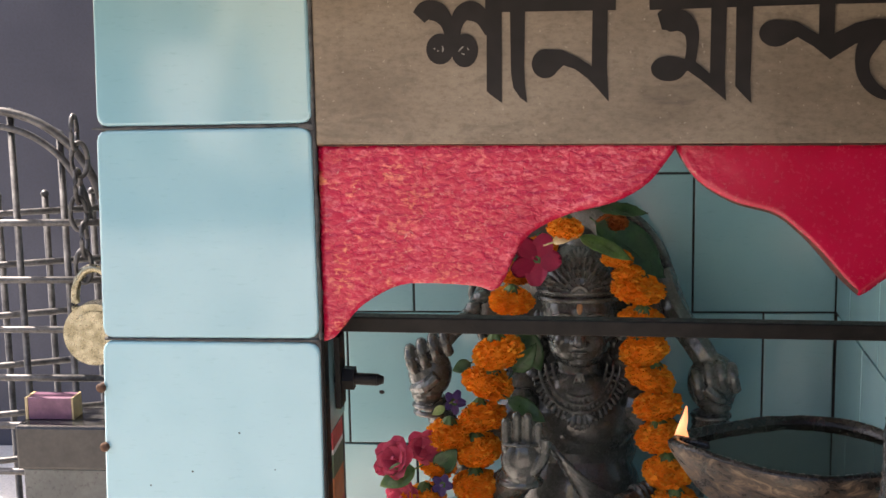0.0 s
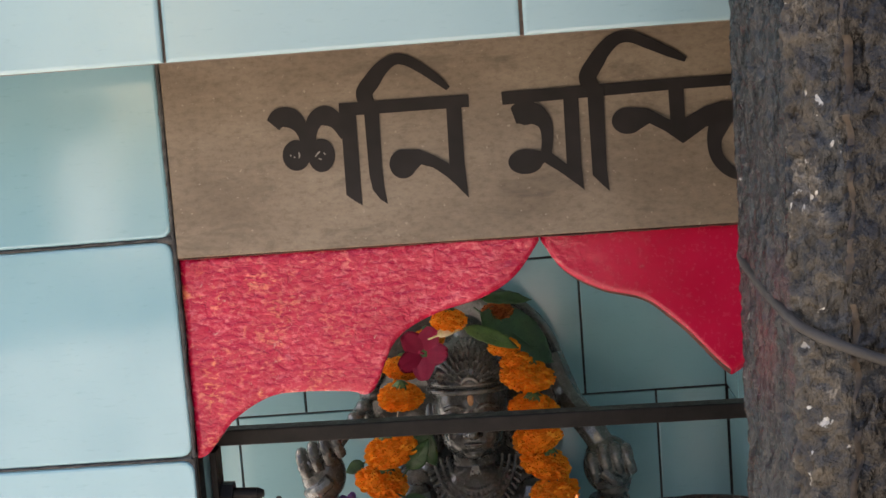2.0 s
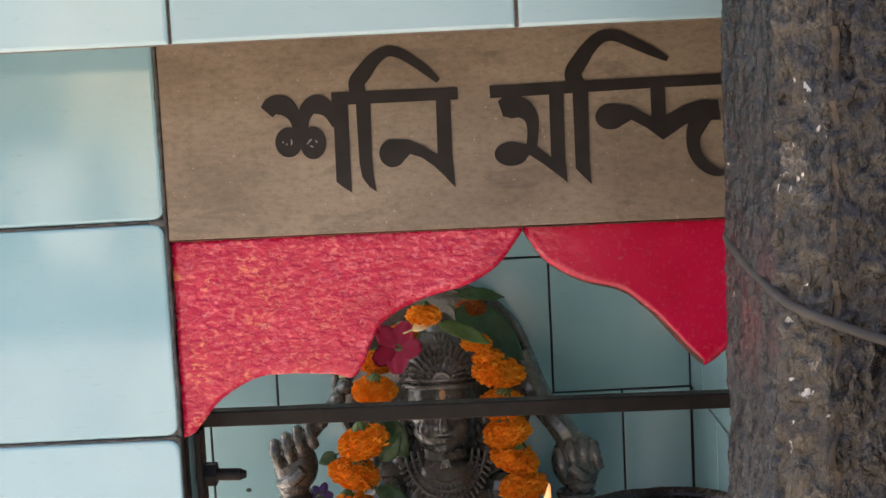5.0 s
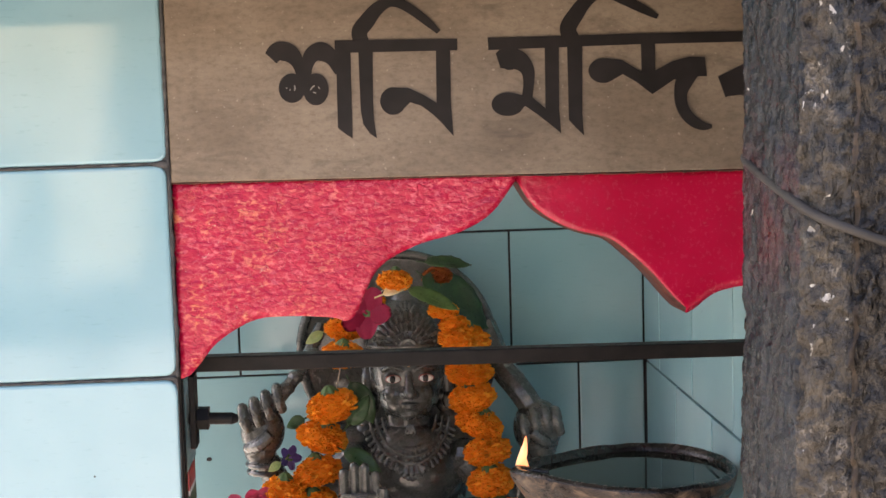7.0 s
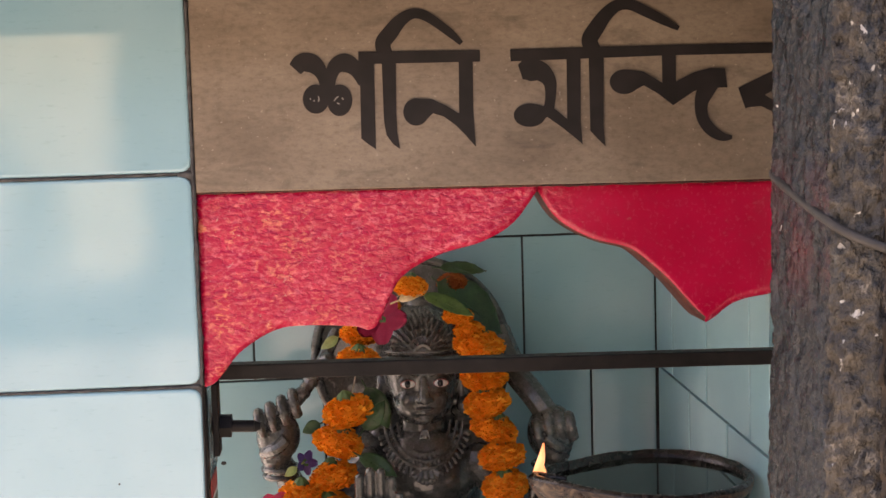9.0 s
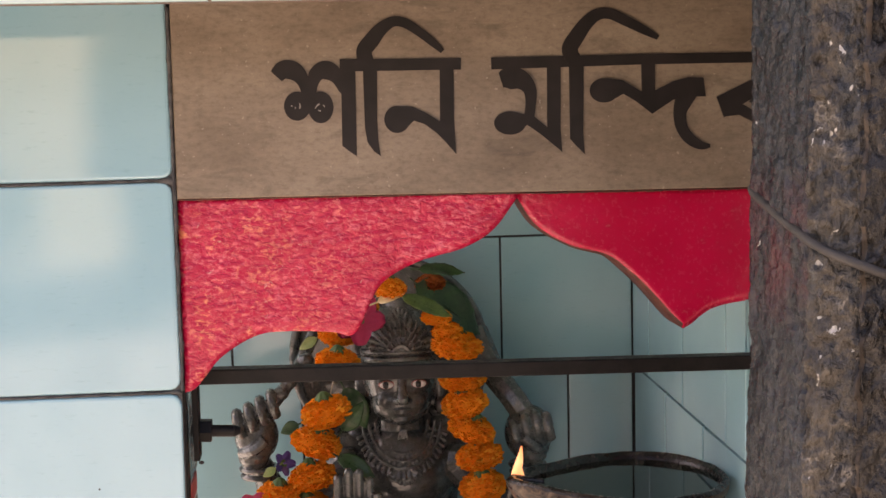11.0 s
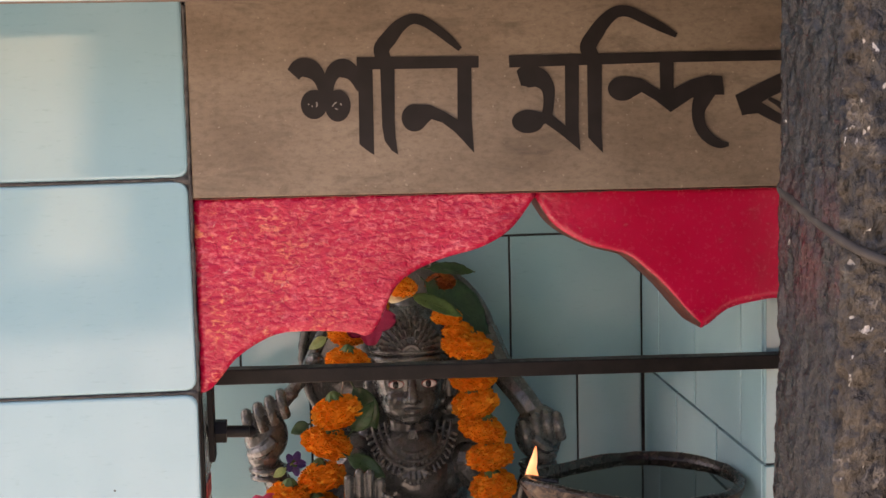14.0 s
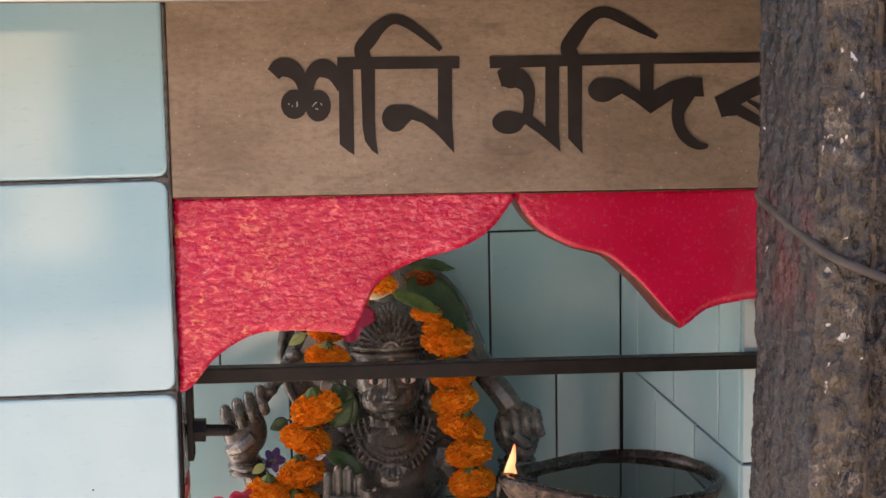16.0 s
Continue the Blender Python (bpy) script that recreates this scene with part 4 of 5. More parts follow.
for f in bm.faces:
    f.smooth = True
me = bpy.data.meshes.new("stone_idol")
bm.to_mesh(me)
bm.free()
for m in (STONE, EYE_WHITE, EYE_BLACK, EYE_RED, SANDAL):
    me.materials.append(m)
tagged(new("stone_idol", me), "polished black stone idol with painted eyes seated on the altar", "statue")


# ---- flowers ----
def marigold_mesh(seed, r=0.0305, flat=0.62):
    """A pompon of ruffled petals, packed from rim to crown."""
    rnd = random.Random(seed)
    bm = bmesh.new()
    count = 430
    for k in range(count):
        z = 1 - 2 * (k + 0.5) / count
        if z < -0.9:
            continue
        a = 2.399963 * k + rnd.uniform(-0.3, 0.3)
        s = (1 - z * z) ** 0.5
        d = Vector((s * math.cos(a), s * math.sin(a), z + rnd.uniform(-0.1, 0.1))).normalized()
        side = d.cross(Vector((0, 0, 1)) if abs(d.z) < 0.95 else Vector((1, 0, 0))).normalized()
        side = (Matrix.Rotation(rnd.uniform(-1.2, 1.2), 3, d) @ side).normalized()
        up = side.cross(d).normalized()
        ln, w = r * (rnd.uniform(0.90, 1.10) + 0.05 * math.sin(3 * a + seed)), r * rnd.uniform(0.13, 0.22)
        ph, tilt = rnd.uniform(0, 6.28), rnd.uniform(-0.5, 1.0)
        rows = []
        for i, (f, ww) in enumerate(((0.5, 0.35), (0.82, 0.85), (0.96, 1.05), (1.03, 0.85))):
            row = []
            for j in range(5):
                u = (j - 2) / 2
                ruffle = 0.075 * r * math.sin(ph + u * 4.5) * (f > 0.6)
                curl = (0.0, 0.02, 0.07, 0.17)[i] * r * tilt
                p = d * (ln * f - 0.05 * r * u * u * (f > 0.7) + (0.025 * r * (j % 2) if i == 3 else 0.0)) + side * (u * w * ww) + up * (ruffle + curl)
                p.z *= flat
                row.append(bm.verts.new(p))
            rows.append(row)
        for a_, b_ in zip(rows, rows[1:]):
            for j in range(4):
                bm.faces.new((a_[j], a_[j + 1], b_[j + 1], b_[j]))
    ball(bm, (0, 0, 0), (r * 0.93, r * 0.93, r * 0.93 * flat), seg=18)
    me = bpy.data.meshes.new("marigold")
    bm.to_mesh(me)
    bm.free()
    me.materials.append(MARIGOLD)
    me.polygons.foreach_set("use_smooth", [True] * len(me.polygons))
    return me


def calyx_mesh():
    bm = bmesh.new()
    rings = [[bm.verts.new((r * (1 + 0.16 * math.cos(6 * a)) * math.cos(a), r * (1 + 0.16 * math.cos(6 * a)) * math.sin(a), z)) for a in (2 * math.pi * k / 24 for k in range(24))] for r, z in ((0.0112, 0.0145), (0.0105, 0.018), (0.007, 0.023), (0.0032, 0.026))]
    loft(bm, rings)
    return mesh_of("calyx", bm, CALYX, smooth=True)


MG = [marigold_mesh(s) for s in (3, 8, 21, 34)]
CALYX_MESH = calyx_mesh()


def garland(label, flowers):
    """Marigolds threaded on a string; each flower is (x, y, z, size)."""
    g = thing("marigold_garland", (flowers[-1][0], flowers[-1][1], flowers[-1][2] - 0.02), label, "garland", "garlands on the idol")
    rnd = random.Random(len(flowers))
    for i, (x, y, z, s) in enumerate(flowers):
        ob = new("marigold", MG[i % 4])
        ob.matrix_world = pose(x, y, z, rnd.uniform(-12, 6), rnd.uniform(-14, 14), rnd.uniform(0, 360)) @ Matrix.Diagonal((s, s, s * rnd.uniform(0.92, 1.08), 1))
        ob.parent = g
        c = new("calyx", CALYX_MESH)
        c.matrix_world = Matrix.Identity(4)
        c.parent = ob
    bm = bmesh.new()
    tube(bm, spline([(x, y, z) for x, y, z, s in flowers], 4), 0.0009, 6)
    part("string", bm, THREAD, g)
    settle_children(g)
    return g


garland("orange marigold garland over the idol's shoulder", [(0.229, 0.47, 1.298, 0.72), (0.196, 0.548, 1.262, 0.7), (0.160, 0.545, 1.226, 0.82), (0.157, 0.505, 1.198, 0.92), (0.142, 0.49, 1.133, 1.06), (0.128, 0.485, 1.093, 1.04), (0.119, 0.485, 1.046, 1.0), (0.113, 0.475, 1.004, 1.0), (0.112, 0.465, 0.960, 1.02), (0.130, 0.455, 0.918, 1.0), (0.162, 0.45, 0.888, 1.0)])
garland("orange marigold garland hanging beside the idol's face", [(0.296, 0.530, 1.248, 0.66), (0.310, 0.525, 1.229, 0.66), (0.322, 0.525, 1.208, 1.08), (0.326, 0.522, 1.166, 1.02), (0.330, 0.515, 1.131, 1.0), (0.339, 0.508, 1.096, 1.0), (0.346, 0.500, 1.059, 1.02), (0.350, 0.490, 1.020, 1.0), (0.360, 0.47, 0.980, 1.06), (0.366, 0.46, 0.940, 1.02), (0.360, 0.45, 0.900, 1.0)])
garland("loose end of an orange marigold garland at the idol's arm", [(0.076, 0.475, 1.024, 0.95), (0.060, 0.468, 0.985, 0.75), (0.044, 0.452, 0.945, 0.95), (0.078, 0.448, 0.922, 0.95), (0.100, 0.45, 0.885, 1.0)])


# marigold behind the crown: its shade is put into darker petal colours
SHADE_MESH = MG[1].copy()
SHADE_MESH.materials[0] = MARIGOLD_SHADE
shade_flower = new("marigold", SHADE_MESH)
shade_flower.matrix_world = pose(0.290, 0.545, 1.293, -10, 8, 40) @ Matrix.Diagonal((0.66, 0.66, 0.66, 1))
tagged(shade_flower, "brownish orange marigold behind the idol's crown, petals darkened for shade", "flower")


def leaf(at, rot, length, width, material=LEAF, label="glossy green leaf tucked into the garland", bend=0.25):
    """A pointed leaf with a folded midrib, raised veins and a thin blade."""
    bm = bmesh.new()
    rows = []
    n, m = 16, 8
    for i in range(n + 1):
        f = i / n
        w = width / 2 * max(math.sin(math.pi * min(1, f ** 0.8 * 1.0)), 0.0) ** 0.8 * (1 - 0.15 * f)
        row = []
        for j in range(-m // 2, m // 2 + 1):
            u = j / (m / 2)
            z = 0.22 * abs(u) * w + bend * length * (f - f * f) + 0.012 * length * math.sin(f * 34 - abs(u) * 5) * abs(u) + 0.02 * length * math.sin(f * 9 + u * 2)
            row.append(bm.verts.new((f * length, u * w, z)))
        rows.append(row)
    for a, b in zip(rows, rows[1:]):
        for j in range(m):
            bm.faces.new((a[j], a[j + 1], b[j + 1], b[j]))
    bmesh.ops.remove_doubles(bm, verts=bm.verts, dist=1e-5)
    bmesh.ops.solidify(bm, geom=bm.faces[:], thickness=0.0007)
    tube(bm, [(-0.012, 0, 0), (0, 0, 0.0003), (length * 0.5, 0, bend * length * 0.25), (length * 0.9, 0, bend * length * 0.09)], [0.0012, 0.0012, 0.0009, 0.0003], 6)
    ob = new("leaf", mesh_of("leaf", bm, material, smooth=True))
    ob.matrix_world = pose(*at, *rot)
    return tagged(ob, label, "leaf")


def leaf_between(base, tip, width, face, material=LEAF, label="glossy green leaf tucked into the garland", bend=0.15):
    """A leaf from its stalk to its tip, its upper side turned towards a direction."""
    base, tip = Vector(base), Vector(tip)
    x = (tip - base).normalized()
    z = (Vector(face) - x * Vector(face).dot(x)).normalized()
    ob = leaf((0, 0, 0), (0, 0, 0), (tip - base).length, width, material, label, bend)
    m = Matrix((x, z.cross(x), z)).transposed().to_4x4()
    m.translation = base
    ob.matrix_world = m
    return ob


leaf_between((0.246, 0.488, 1.284), (0.313, 0.490, 1.253), 0.024, (-0.1, -0.8, 0.6), LEAF_FRESH, "fresh green leaf with a pale edge on the idol's crown", 0.12)
leaf_between((0.268, 0.525, 1.297), (0.360, 0.575, 1.215), 0.066, (0.35, -1, 0.35), label="broad dark green leaf behind the idol's crown", bend=0.1)
leaf_between((0.270, 0.500, 1.318), (0.334, 0.520, 1.309), 0.024, (0, -0.7, 0.7), label="dark green leaf at the top of the idol's crown", bend=0.1)
leaf_between((0.161, 0.482, 1.108), (0.190, 0.482, 1.146), 0.028, (0.3, -1, 0.1), bend=0.3)
leaf_between((0.166, 0.510, 1.160), (0.196, 0.520, 1.100), 0.036, (0.2, -1, 0.1), label="dark green leaf beside the idol's cheek")
leaf_between((0.154, 0.462, 1.078), (0.202, 0.452, 1.050), 0.027, (0.1, -0.8, 0.5), bend=0.2)
leaf_between((0.104, 0.500, 1.115), (0.080, 0.500, 1.104), 0.020, (0, -1, 0.3), bend=0.2)
leaf_between((0.132, 0.555, 1.222), (0.108, 0.560, 1.206), 0.016, (0, -1, 0.3), LEAF_PALE, "small pale leaf above the idol's arm", 0.2)
leaf_between((0.036, 0.430, 0.993), (-0.010, 0.430, 0.969), 0.034, (0, -0.8, 0.5), LEAF_FRESH, "pointed green leaf beside a pink rose", 0.25)
leaf_between((0.060, 0.452, 0.984), (0.088, 0.452, 1.013), 0.032, (0.2, -1, 0.2), label="green leaf between the marigolds")
leaf_between((0.072, 0.464, 1.066), (0.056, 0.464, 1.055), 0.013, (0, -1, 0.3), LEAF_PALE, "small yellow-green leaf at the idol's wrist", 0.3)
leaf_between((0.212, 0.462, 1.281), (0.249, 0.464, 1.293), 0.016, (0, -0.9, 0.5), PALE_PETAL, "pale cream petal on the idol's crown", 0.3)


def bloom(name, at, rot, petals, length, width, material, cup, label, layers=1):
    """An open flower: rings of broad ruffled petals round a stamen."""
    rnd = random.Random(name)
    bm = bmesh.new()
    for layer in range(layers):
        for k in range(petals):
            a = 2 * math.pi * (k + 0.5 * layer) / petals + rnd.uniform(-0.15, 0.15)
            lf = length * (1 - 0.24 * layer)
            rows = []
            for i in range(7):
                f = i / 6
                w = width * (0.16 + 0.84 * math.sin(math.pi * f ** 0.75 * 0.86)) / 2
                row = []
                for j in range(-3, 4):
                    u = j / 3
                    z = (cup + 0.45 * layer) * lf * f * (1 - 0.35 * f) + 0.05 * lf * math.sin(u * 6 + k * 2 + layer) * f
                    p = Vector((lf * f * (1 - 0.06 * u * u), u * w, z))
                    row.append(bm.verts.new(Matrix.Rotation(a, 3, "Z") @ p))
                rows.append(row)
            for r1, r2 in zip(rows, rows[1:]):
                for j in range(6):
                    bm.faces.new((r1[j], r1[j + 1], r2[j + 1], r2[j]))
    bmesh.ops.solidify(bm, geom=bm.faces[:], thickness=0.0005)
    ob = thing(name, (0, 0, 0), label, "flower")
    ob.matrix_world = pose(*at, *rot)
    part("petals", bm, material, ob, smooth=True)
    bm = bmesh.new()
    rod(bm, (0, 0, 0.002), (0, 0, length * 0.55), 0.0014, 0.0022, seg=8)
    part("stamen", bm, material, ob)
    bm = bmesh.new()
    rod(bm, (0, 0, -0.010), (0, 0, 0.002), 0.002, 0.006, seg=8)
    part("calyx", bm, CALYX, ob)
    return ob


bloom("hibiscus", (0.192, 0.512, 1.250), (72, 4, -18), 5, 0.036, 0.031, HIBISCUS, 0.45, "dark crimson hibiscus on the side of the idol's crown")
bloom("rose", (0.012, 0.448, 0.998), (62, -12, -20), 5, 0.030, 0.030, ROSE, 0.75, "pink rose beside the marigolds", 3)
bloom("rose", (0.041, 0.466, 1.010), (70, 15, 10), 5, 0.024, 0.024, ROSE, 0.85, "small pink rose above the marigolds", 3)
bloom("rose", (0.020, 0.45, 0.945), (62, -12, -20), 5, 0.026, 0.026, ROSE, 0.75, "pink rose at the foot of the garland", 3)
bloom("violet_flower", (0.082, 0.470, 1.070), (70, 20, 30), 5, 0.017, 0.013, VIOLET, 0.5, "small violet flower at the idol's wrist")
bloom("violet_flower", (0.070, 0.440, 0.969), (80, 10, -10), 5, 0.015, 0.012, VIOLET, 0.6, "small violet flower among the marigolds")

# ---- oil lamp ----
lamp = thing("oil_lamp", (0.485, 0.168, 0.80), "large sooty clay oil lamp with dark oil and one burning wick", "oil lamp")
LX, LY, RIM = 0.485, 0.168, 1.116
SPOUT = math.atan2(0.020, -0.156)


def lamp_radius(a, base):
    d = (a - SPOUT + math.pi) % (2 * math.pi) - math.pi
    return 0.80 * base + 0.050 * (base / 0.122) * math.exp(-((abs(d) / 0.42) ** 1.5))


def lamp_rings(profile, n=96):
    bm = bmesh.new()
    rings = []
    for r, z in profile:
        rings.append([bm.verts.new((LX + lamp_radius(a, r) * math.cos(a), LY + 1.07 * lamp_radius(a, r) * math.sin(a), z + 0.0016 * noise.noise(Vector((math.cos(a) * 4, math.sin(a) * 4, z * 30))))) for a in (2 * math.pi * k / n for k in range(n))])
    for r1, r2 in zip(rings, rings[1:]):
        for k in range(n):
            bm.faces.new((r1[k], r1[(k + 1) % n], r2[(k + 1) % n], r2[k]))
    return bm, rings


bm, rings = lamp_rings([(0.0, 1.062), (0.045, 1.064), (0.085, 1.082), (0.102, 1.098), (0.1125, 1.110), (0.1150, RIM + 0.001), (0.1195, RIM + 0.001), (0.1235, RIM - 0.003), (0.1225, 1.106), (0.117, 1.094), (0.100, 1.064), (0.072, 1.036), (0.045, 1.022), (0.0, 1.020)])
for i, f in enumerate(bm.faces):
    f.material_index = 1 if i < 96 * 7 else 0
part("bowl", bm, (BOWL, SOOT), lamp, "sooty brown clay bowl with a worn rim", True)
bm, rings = lamp_rings([(0.0, 1.1105), (0.06, 1.104), (0.1112, 1.104)])
for v in bm.verts:
    v.co.z = 1.1085
part("oil", bm, OIL, lamp, "dark still lamp oil", True)
bm = bmesh.new()
tube(bm, spline([(0.380, 0.184, 1.108), (0.368, 0.187, 1.110), (0.357, 0.192, 1.1105), (0.3480, 0.199, 1.1110)], 5), 0.0045)
part("wick", bm, EYE_BLACK, lamp, "charred cotton wick", True)
bm = bmesh.new()
blade = spline([(0.3450, 0.199, 1.1105), (0.3495, 0.199, 1.1155), (0.3535, 0.199, 1.1250), (0.3560, 0.199, 1.1360), (0.3575, 0.199, 1.1470)], 6)
tube(bm, blade, [0.0006 + 0.0042 * math.sin(math.pi * min(1.0, k / (len(blade) - 1)) ** 0.8) ** 1.1 for k in range(len(blade))], 14)
tail = spline([(0.3540, 0.199, 1.1210), (0.3568, 0.199, 1.1150), (0.3595, 0.199, 1.1090), (0.3618, 0.199, 1.1040)], 5)
tube(bm, tail, [0.0036 * (1 - k / len(tail)) + 0.0003 for k in range(len(tail))], 12)
part("flame", bm, FLAME, lamp, "small peach-coloured flame with a pointed tip", True)
bm = bmesh.new()
rod(bm, (LX, LY, 0.80), (LX, LY, 0.815), 0.075, 0.07, seg=32)
rod(bm, (LX, LY, 0.815), (LX, LY, 1.0), 0.025, 0.022, seg=24)
rod(bm, (LX, LY, 1.0), (LX, LY, 1.03), 0.024, 0.055, seg=32)
part("stand", bm, IRON, lamp)
settle_children(lamp)

# ---- rough post before the shrine ----
def post_mesh():
    """Rendered post with a chamfered corner, lumpy all over, and a drip ridge down the corner."""
    knots = [(0.54, -0.25), (0.475, -0.30), (0.444, -0.340), (0.4325, -0.362), (0.436, -0.398), (0.4465, -0.432), (0.4565, -0.441), (0.4735, -0.4475), (0.500, -0.452), (0.56, -0.456), (0.66, -0.455), (0.70, -0.43), (0.705, -0.30), (0.68, -0.25)]
    pts, tags = [], []
    for i, (a, b) in enumerate(zip(knots, knots[1:] + knots[:1])):
        n = max(2, int(math.dist(a, b) / (0.0017 if i < 10 else 0.02)))
        for k in range(n):
            pts.append((a[0] + (b[0] - a[0]) * k / n, a[1] + (b[1] - a[1]) * k / n))
            tags.append(0 if i < 5 else 1 if i < 7 else 2)
    zs = [0, 0.4, 0.8, 1.0] + [1.18 + 0.0021 * k for k in range(230)] + [1.72, 2.0, 2.6, 3.2]
    mx, my = 0.57, -0.34
    bm = bmesh.new()
    rings = []
    for z in zs:
        ring = []
        for (x, y), tg in zip(pts, tags):
            rough = (0.0016, 0.004, 0.0055)[tg]
            d = rough * noise.fractal(Vector((x * 95, y * 95, z * 70)), 0.9, 2.1, 4) + 0.004 * noise.noise(Vector((x * 16, y * 16, z * 9 + 4)))
            d += (0.0004, 0.0018, 0.0034)[tg] * noise.noise(Vector((x * 88, y * 88, z * 76)))
            if tg == 0:
                d += 0.0013 * noise.noise(Vector((x * 190, y * 190, z * 38)))
            d += (0.0010, 0.0024, 0.0020)[tg] * (0.5 - abs(noise.noise(Vector((x * 210, y * 210, z * 150)))) * 2.2)
            if tg == 2 and abs(x - 0.4765 - 0.0008 * math.sin(z * 60)) < 0.0016:
                d += 0.0042
            if tg == 1 and noise.noise(Vector((x * 60, y * 60, z * 34 + 9))) > 0.22:
                d -= 0.003
            n = Vector((x - mx, y - my)).normalized()
            lean = 0.016 * (z - 1.45)
            ring.append(bm.verts.new((x + n.x * d + lean, y + n.y * d, z)))
        rings.append(ring)
    m = len(pts)
    for r1, r2 in zip(rings, rings[1:]):
        for k in range(m):
            f = bm.faces.new((r1[k], r1[(k + 1) % m], r2[(k + 1) % m], r2[k]))
            f.material_index = 3 if 0.4756 < pts[k][0] < 0.4774 + 0.0012 * math.sin(r1[k].co.z * 47) * math.sin(r1[k].co.z * 131) and pts[k][1] < -0.4 else tags[k]
    bm.faces.new(rings[-1])
    return bm


tagged(new("concrete_post", mesh_of("concrete_post", post_mesh(), POST_PAINT, POST_EDGE, POST_RAW, POST_DRIP, smooth=True)), "rough rendered post with peeling grey paint and brown bare render", "post")
bm = bmesh.new()
tube(bm, spline([(0.480, -0.30, 1.474), (0.449, -0.339, 1.467), (0.4345, -0.360, 1.462), (0.4370, -0.394, 1.450), (0.4455, -0.433, 1.434), (0.457, -0.445, 1.4255), (0.476, -0.4545, 1.417), (0.500, -0.459, 1.408), (0.528, -0.463, 1.400), (0.560, -0.465, 1.393), (0.62, -0.466, 1.386)], 8), 0.0031, 12)
tagged(new("cable", mesh_of("cable", bm, CABLE, smooth=True)), "thin grey rubber cable slung round the rough post", "cable")


def cloth_mesh():
    """A folded bundle of cloth with rolled loops."""
    bm = bmesh.new()
    rows = []
    nu, nv = 46, 30
    for i in range(nu + 1):
        f = i / nu
        row = []
        for j in range(nv + 1):
            g = j / nv
            a = g * 2 * math.pi
            r = 0.020 + 0.006 * math.sin(a * 3 + f * 5) + 0.004 * math.sin(a * 7 - f * 9)
            x = 0.519 + r * math.cos(a) * (0.75 + 0.5 * f)
            z = 1.412 - 0.085 * f - 0.010 * math.cos(a) * f
            y = -0.478 + r * math.sin(a) * 0.75 - 0.004 * math.sin(f * 12 + a)
            row.append(bm.verts.new((x + 0.010 * f, y, z)))
        rows.append(row)
    for r1, r2 in zip(rows, rows[1:]):
        for j in range(nv):
            bm.faces.new((r1[j], r1[j + 1], r2[j + 1], r2[j]))
    return bm


bm = cloth_mesh()
bmesh.ops.solidify(bm, geom=bm.faces[:], thickness=0.002)
tagged(new("folded_cloth", mesh_of("folded_cloth", bm, CLOTH, smooth=True)), "folded slate grey cloth tucked behind the cable on the post", "cloth")

# ---- yard beside the pillar ----
simple("wall_yard", (-1.25, 1.15, 0), (-0.215, 1.25, 1.72), DARK_WALL, "plain dark blue-grey wall behind the grille", "wall")
plinth = thing("stone_plinth", (-0.3, 0.235, 0), "dark granite plinth with a polished cap beside the pillar", "plinth")
bm = bmesh.new()
box(bm, (-0.384, 0.202, 0), (-0.217, 0.268, 1.066), 0.002)
part("body", bm, GRANITE_GREY, plinth)
bm = bmesh.new()
box(bm, (-0.389, 0.196, 1.066), (-0.215, 0.272, 1.118), 0.004)
part("cap", bm, GRANITE, plinth, "polished dark granite cap")
settle_children(plinth)
simple("terrace", (-3.2, 0.48, 0), (-0.305, 1.148, 0.78), PALE, "sunlit pale limewashed terrace behind the grille", "terrace")
pack = thing("incense_pack", (-0.345, 0.232, 1.118), "small purple cardboard pack with a yellow end on the plinth", "pack")
bm = bmesh.new()
box(bm, (-0.381, 0.220, 1.1182), (-0.330, 0.246, 1.1435), 0.001)
part("sleeve", bm, PURPLE, pack)
for x0, x1 in ((-0.3845, -0.381), (-0.330, -0.3275)):
    bm = bmesh.new()
    box(bm, (x0, 0.2195, 1.118), (x1, 0.2465, 1.144), 0.0006)
    part("end_flap", bm, GOLD, pack)
settle_children(pack)


def grille(label, m, xs, zs, arch):
    """Welded grille of round bars; with an arched head where it has one."""
    g = thing("metal_grille", (0, 0, 0), label, "grille", "grilles beside the shrine")
    g.matrix_world = m
    for x in xs:
        bm = bmesh.new()
        top = zs[0] + 0.02
        if arch:
            dx = x - arch[0]
            top = arch[1] + max(arch[2] ** 2 - dx * dx, 0) ** 0.5 if abs(dx) < arch[2] else zs[0] + 0.02
        rod(bm, (x, 0.006, 0.02), (x, 0.006, top), 0.0042, seg=10)
        ball(bm, (x, 0.006, top), (0.0052,) * 3, seg=10)
        part("upright_bar", bm, RUST, g, smooth=True)
    for z in zs:
        bm = bmesh.new()
        rod(bm, (min(xs) - 0.03, -0.006, z), (max(xs) + 0.03, -0.006, z), 0.0042, seg=10)
        part("cross_bar", bm, RUST, g, smooth=True)
    if arch:
        for k, r in enumerate((arch[2], arch[2] - 0.018)):
            bm = bmesh.new()
            tube(bm, [(arch[0] + r * math.cos(a), 0.0, arch[1] + r * math.sin(a)) for a in (math.pi * q / 40 for q in range(41))], 0.005 - 0.001 * k, 10)
            part("arched_head", bm, RUST, g, smooth=True)
    return g


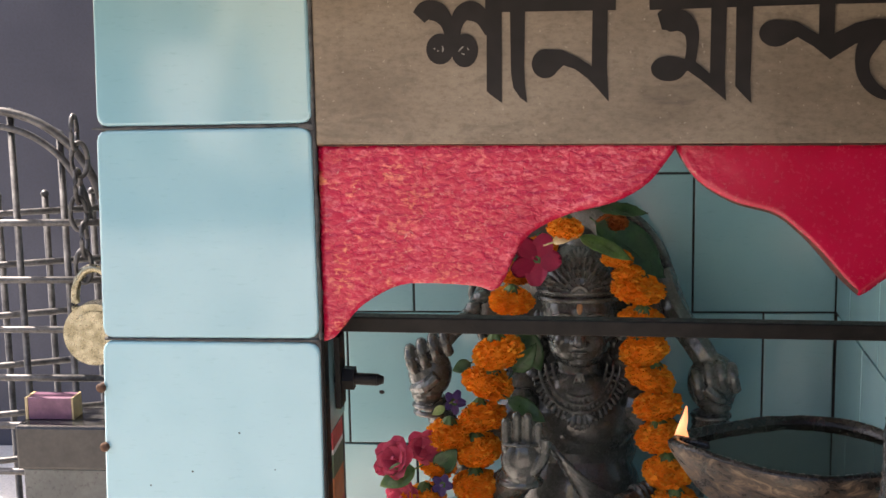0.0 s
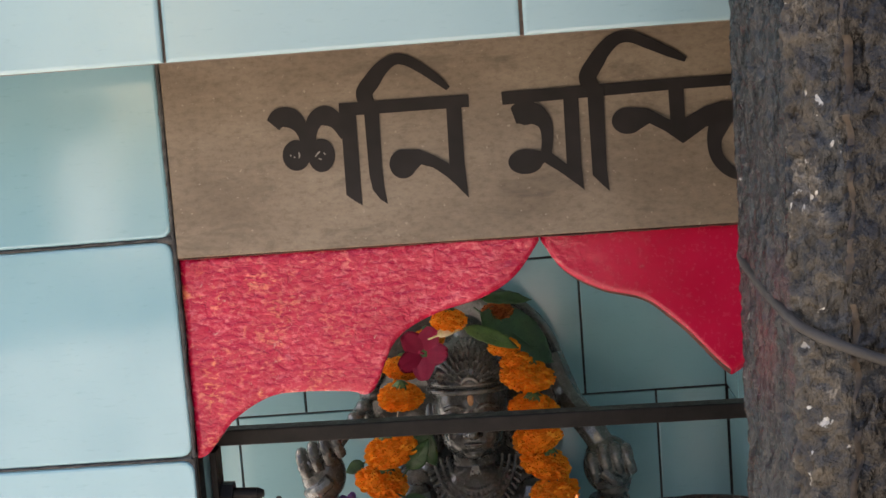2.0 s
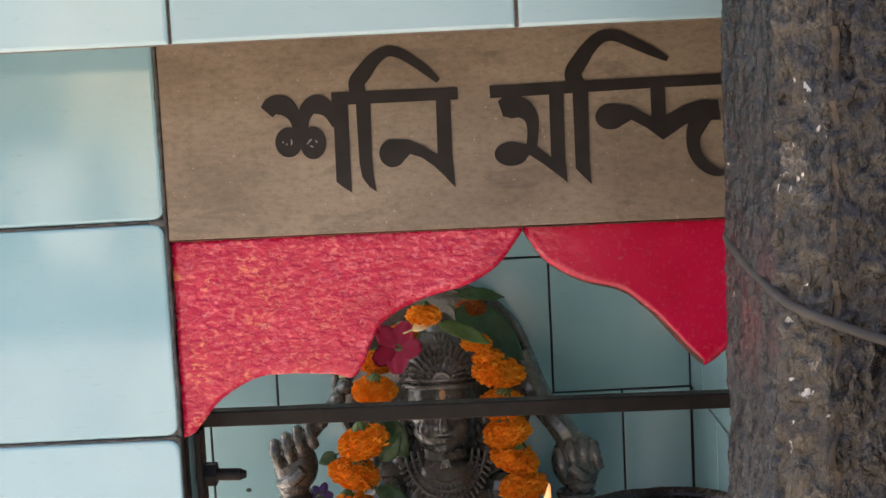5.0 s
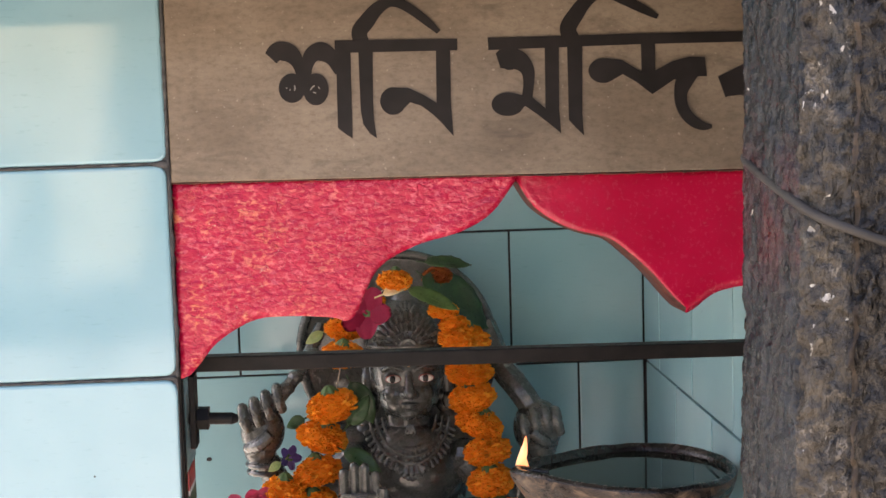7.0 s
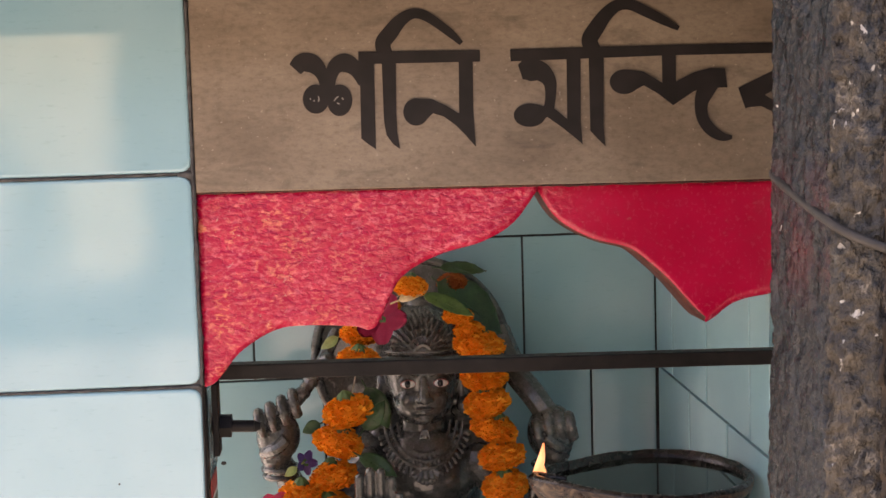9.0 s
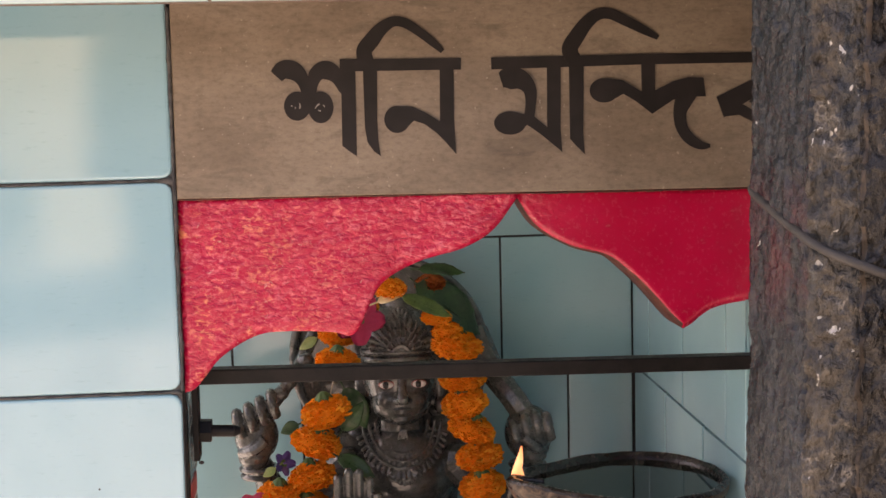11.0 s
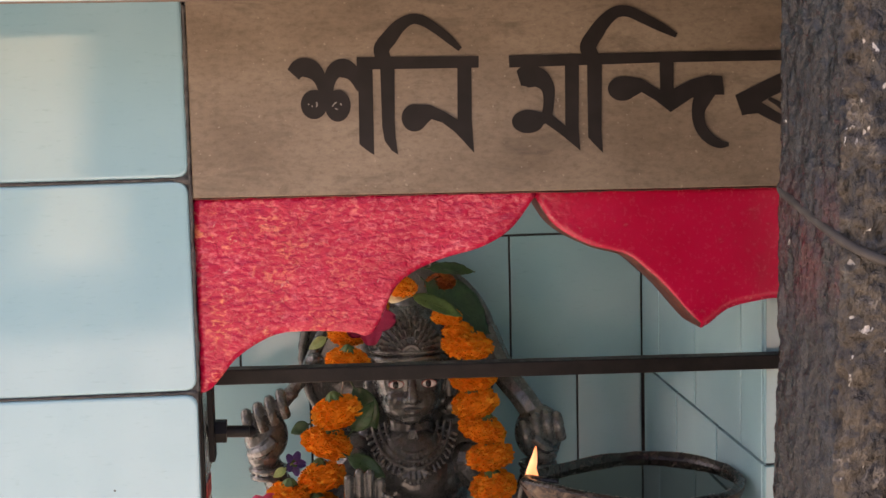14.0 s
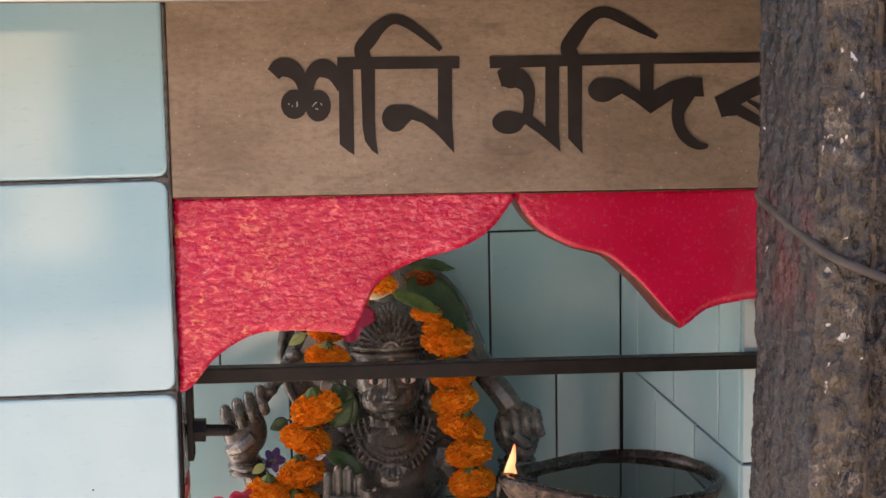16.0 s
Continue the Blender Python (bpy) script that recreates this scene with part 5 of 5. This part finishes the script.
ZS = [1.334, 1.266, 1.206, 1.147, 1.088, 1.03, 0.95, 0.7, 0.3]
grille("grey welded metal grille with an arched head", pose(0, 0.30, 0), [-0.586, -0.529, -0.472, -0.415, -0.357, -0.300, -0.243], ZS, (-0.440, 1.331, 0.134))
grille("grey welded metal grille leaning behind another", pose(-0.418, 0.40, -0.011, 0, 0, 24), [-0.17, -0.113, -0.056, 0.0, 0.057, 0.114], [1.345, 1.281, 1.217, 1.153, 1.09, 1.03, 0.7, 0.3], None)
lock = thing("padlock", (-0.333, 0.268, 1.18), "round worn brass padlock hanging from a chain", "padlock")
bm = bmesh.new()
rod(bm, (-0.319, 0.290, 1.199), (-0.319, 0.264, 1.199), 0.0365, seg=48)
bmesh.ops.bevel(bm, geom=[e for e in bm.edges if len(e.link_faces) == 2 and e.calc_face_angle(0) > 1], offset=0.004, segments=3, affect="EDGES")
body = part("body", bm, BRASS, lock)
bm = bmesh.new()
rod(bm, (-0.316, 0.2645, 1.198), (-0.316, 0.262, 1.198), 0.030, 0.029, seg=48)
part("face_plate", bm, BRASS, body, "stamped worn face plate")
bm = bmesh.new()
tube(bm, spline([(-0.343, 0.277, 1.222), (-0.342, 0.277, 1.250), (-0.332, 0.277, 1.270), (-0.318, 0.277, 1.275), (-0.304, 0.277, 1.268), (-0.296, 0.277, 1.248), (-0.295, 0.277, 1.222)], 6), 0.0052, 12)
part("shackle", bm, BRASS, lock, "pale steel shackle", True)
settle_children(lock)
lock.location += Vector((0.004, 0, 0.008))
chain = thing("chain", (-0.325, 0.28, 1.25), "rusty iron chain hanging on the grille", "chain")
for k in range(6):
    bm = bmesh.new()
    c = Vector((-0.327 + 0.003 * math.sin(k * 2.0), 0.278, 1.285 + 0.031 * k))
    turn = Matrix.Rotation(radians(20 + 70 * (k % 2)), 3, "Z")
    tube(bm, [c + turn @ Vector((0.0090 * math.cos(a), 0, 0.0195 * math.sin(a))) for a in (2 * math.pi * q / 20 for q in range(21))], 0.0029, 8)
    part("link", bm, RUST, chain, smooth=True)
settle_children(chain)

# ---- tiles, laid piece by piece ----
GAP = 0.0032
for row, (z0, z1) in enumerate(((1.742, 1.898), (1.542, 1.740), (1.342, 1.542), (1.142, 1.342), (0.942, 1.142), (0.80, 0.942))):
    start = SIDE_X - 0.2 * 5 - (0.1 if row % 2 == 0 else 0.0)
    if z0 > 1.7:
        continue
    for k in range(7):
        x0, x1 = max(start + 0.2 * k, LEFT_X), min(start + 0.2 * (k + 1), SIDE_X)
        if x1 - x0 > 0.02:
            lay_tile(wall_back, TILE_NICHE, pose((x0 + x1) / 2, BACK_Y, (z0 + z1) / 2), x1 - x0 - GAP, z1 - z0 - GAP, 0.0012)
    for k in range(5):
        y1 = (0.777 if row % 2 else 0.877) - 0.2 * k
        y0, y1 = max(y1 - 0.2, 0.098), min(y1, BACK_Y)
        if y1 - y0 > 0.02:
            y = (y0 + y1) / 2
            lay_tile(wall_right, TILE_NICHE, pose(SIDE_X - SPLAY * (BACK_Y - y), y, (z0 + z1) / 2, 0, 0, -90 - math.degrees(math.atan(SPLAY))), y1 - y0 - 0.0042, z1 - z0 - 0.0034, 0.0012)
for z0, z1 in ((1.342, 1.542), (1.142, 1.342), (0.942, 1.142), (0.80, 0.942)):
    lay_tile(wall_right, TILE_NICHE, pose(0.6225, 0.0895, (z0 + z1) / 2), 0.0745, z1 - z0 - 0.0034, 0.0012)
for z0, z1 in ((1.665, 1.90), (1.465, 1.665), (1.265, 1.465), (1.065, 1.265), (0.865, 1.065), (0.665, 0.865), (0.465, 0.665), (0.265, 0.465), (0.065, 0.265)):
    left = -0.197 - 0.034 * (1.58 - (z0 + z1) / 2)
    lay_tile(pillar_1, TILE_FRONT, pose((left + 0.0005) / 2, 0, (z0 + z1) / 2, 0, 0.35 if z1 < 1.3 else -0.3, -0.8 if 1.4 < z1 < 1.5 else -0.2), 0.0005 - left, z1 - z0 - 0.0034, 0.0032, 0.010, 0.034)
    lay_tile(pillar_2, TILE_FRONT, pose(0.764, 0, (z0 + z1) / 2), 0.2035, z1 - z0 - 0.0034, 0.0032, 0.007)
for k in range(-2, 5):
    x0, x1 = 0.055 + 0.2615 * k, 0.055 + 0.2615 * (k + 1)
    lay_tile(fascia, TILE_TOP, pose((x0 + x1) / 2, -0.1985, 1.763), 0.2615 - 0.0028, 0.302, 0.0028)
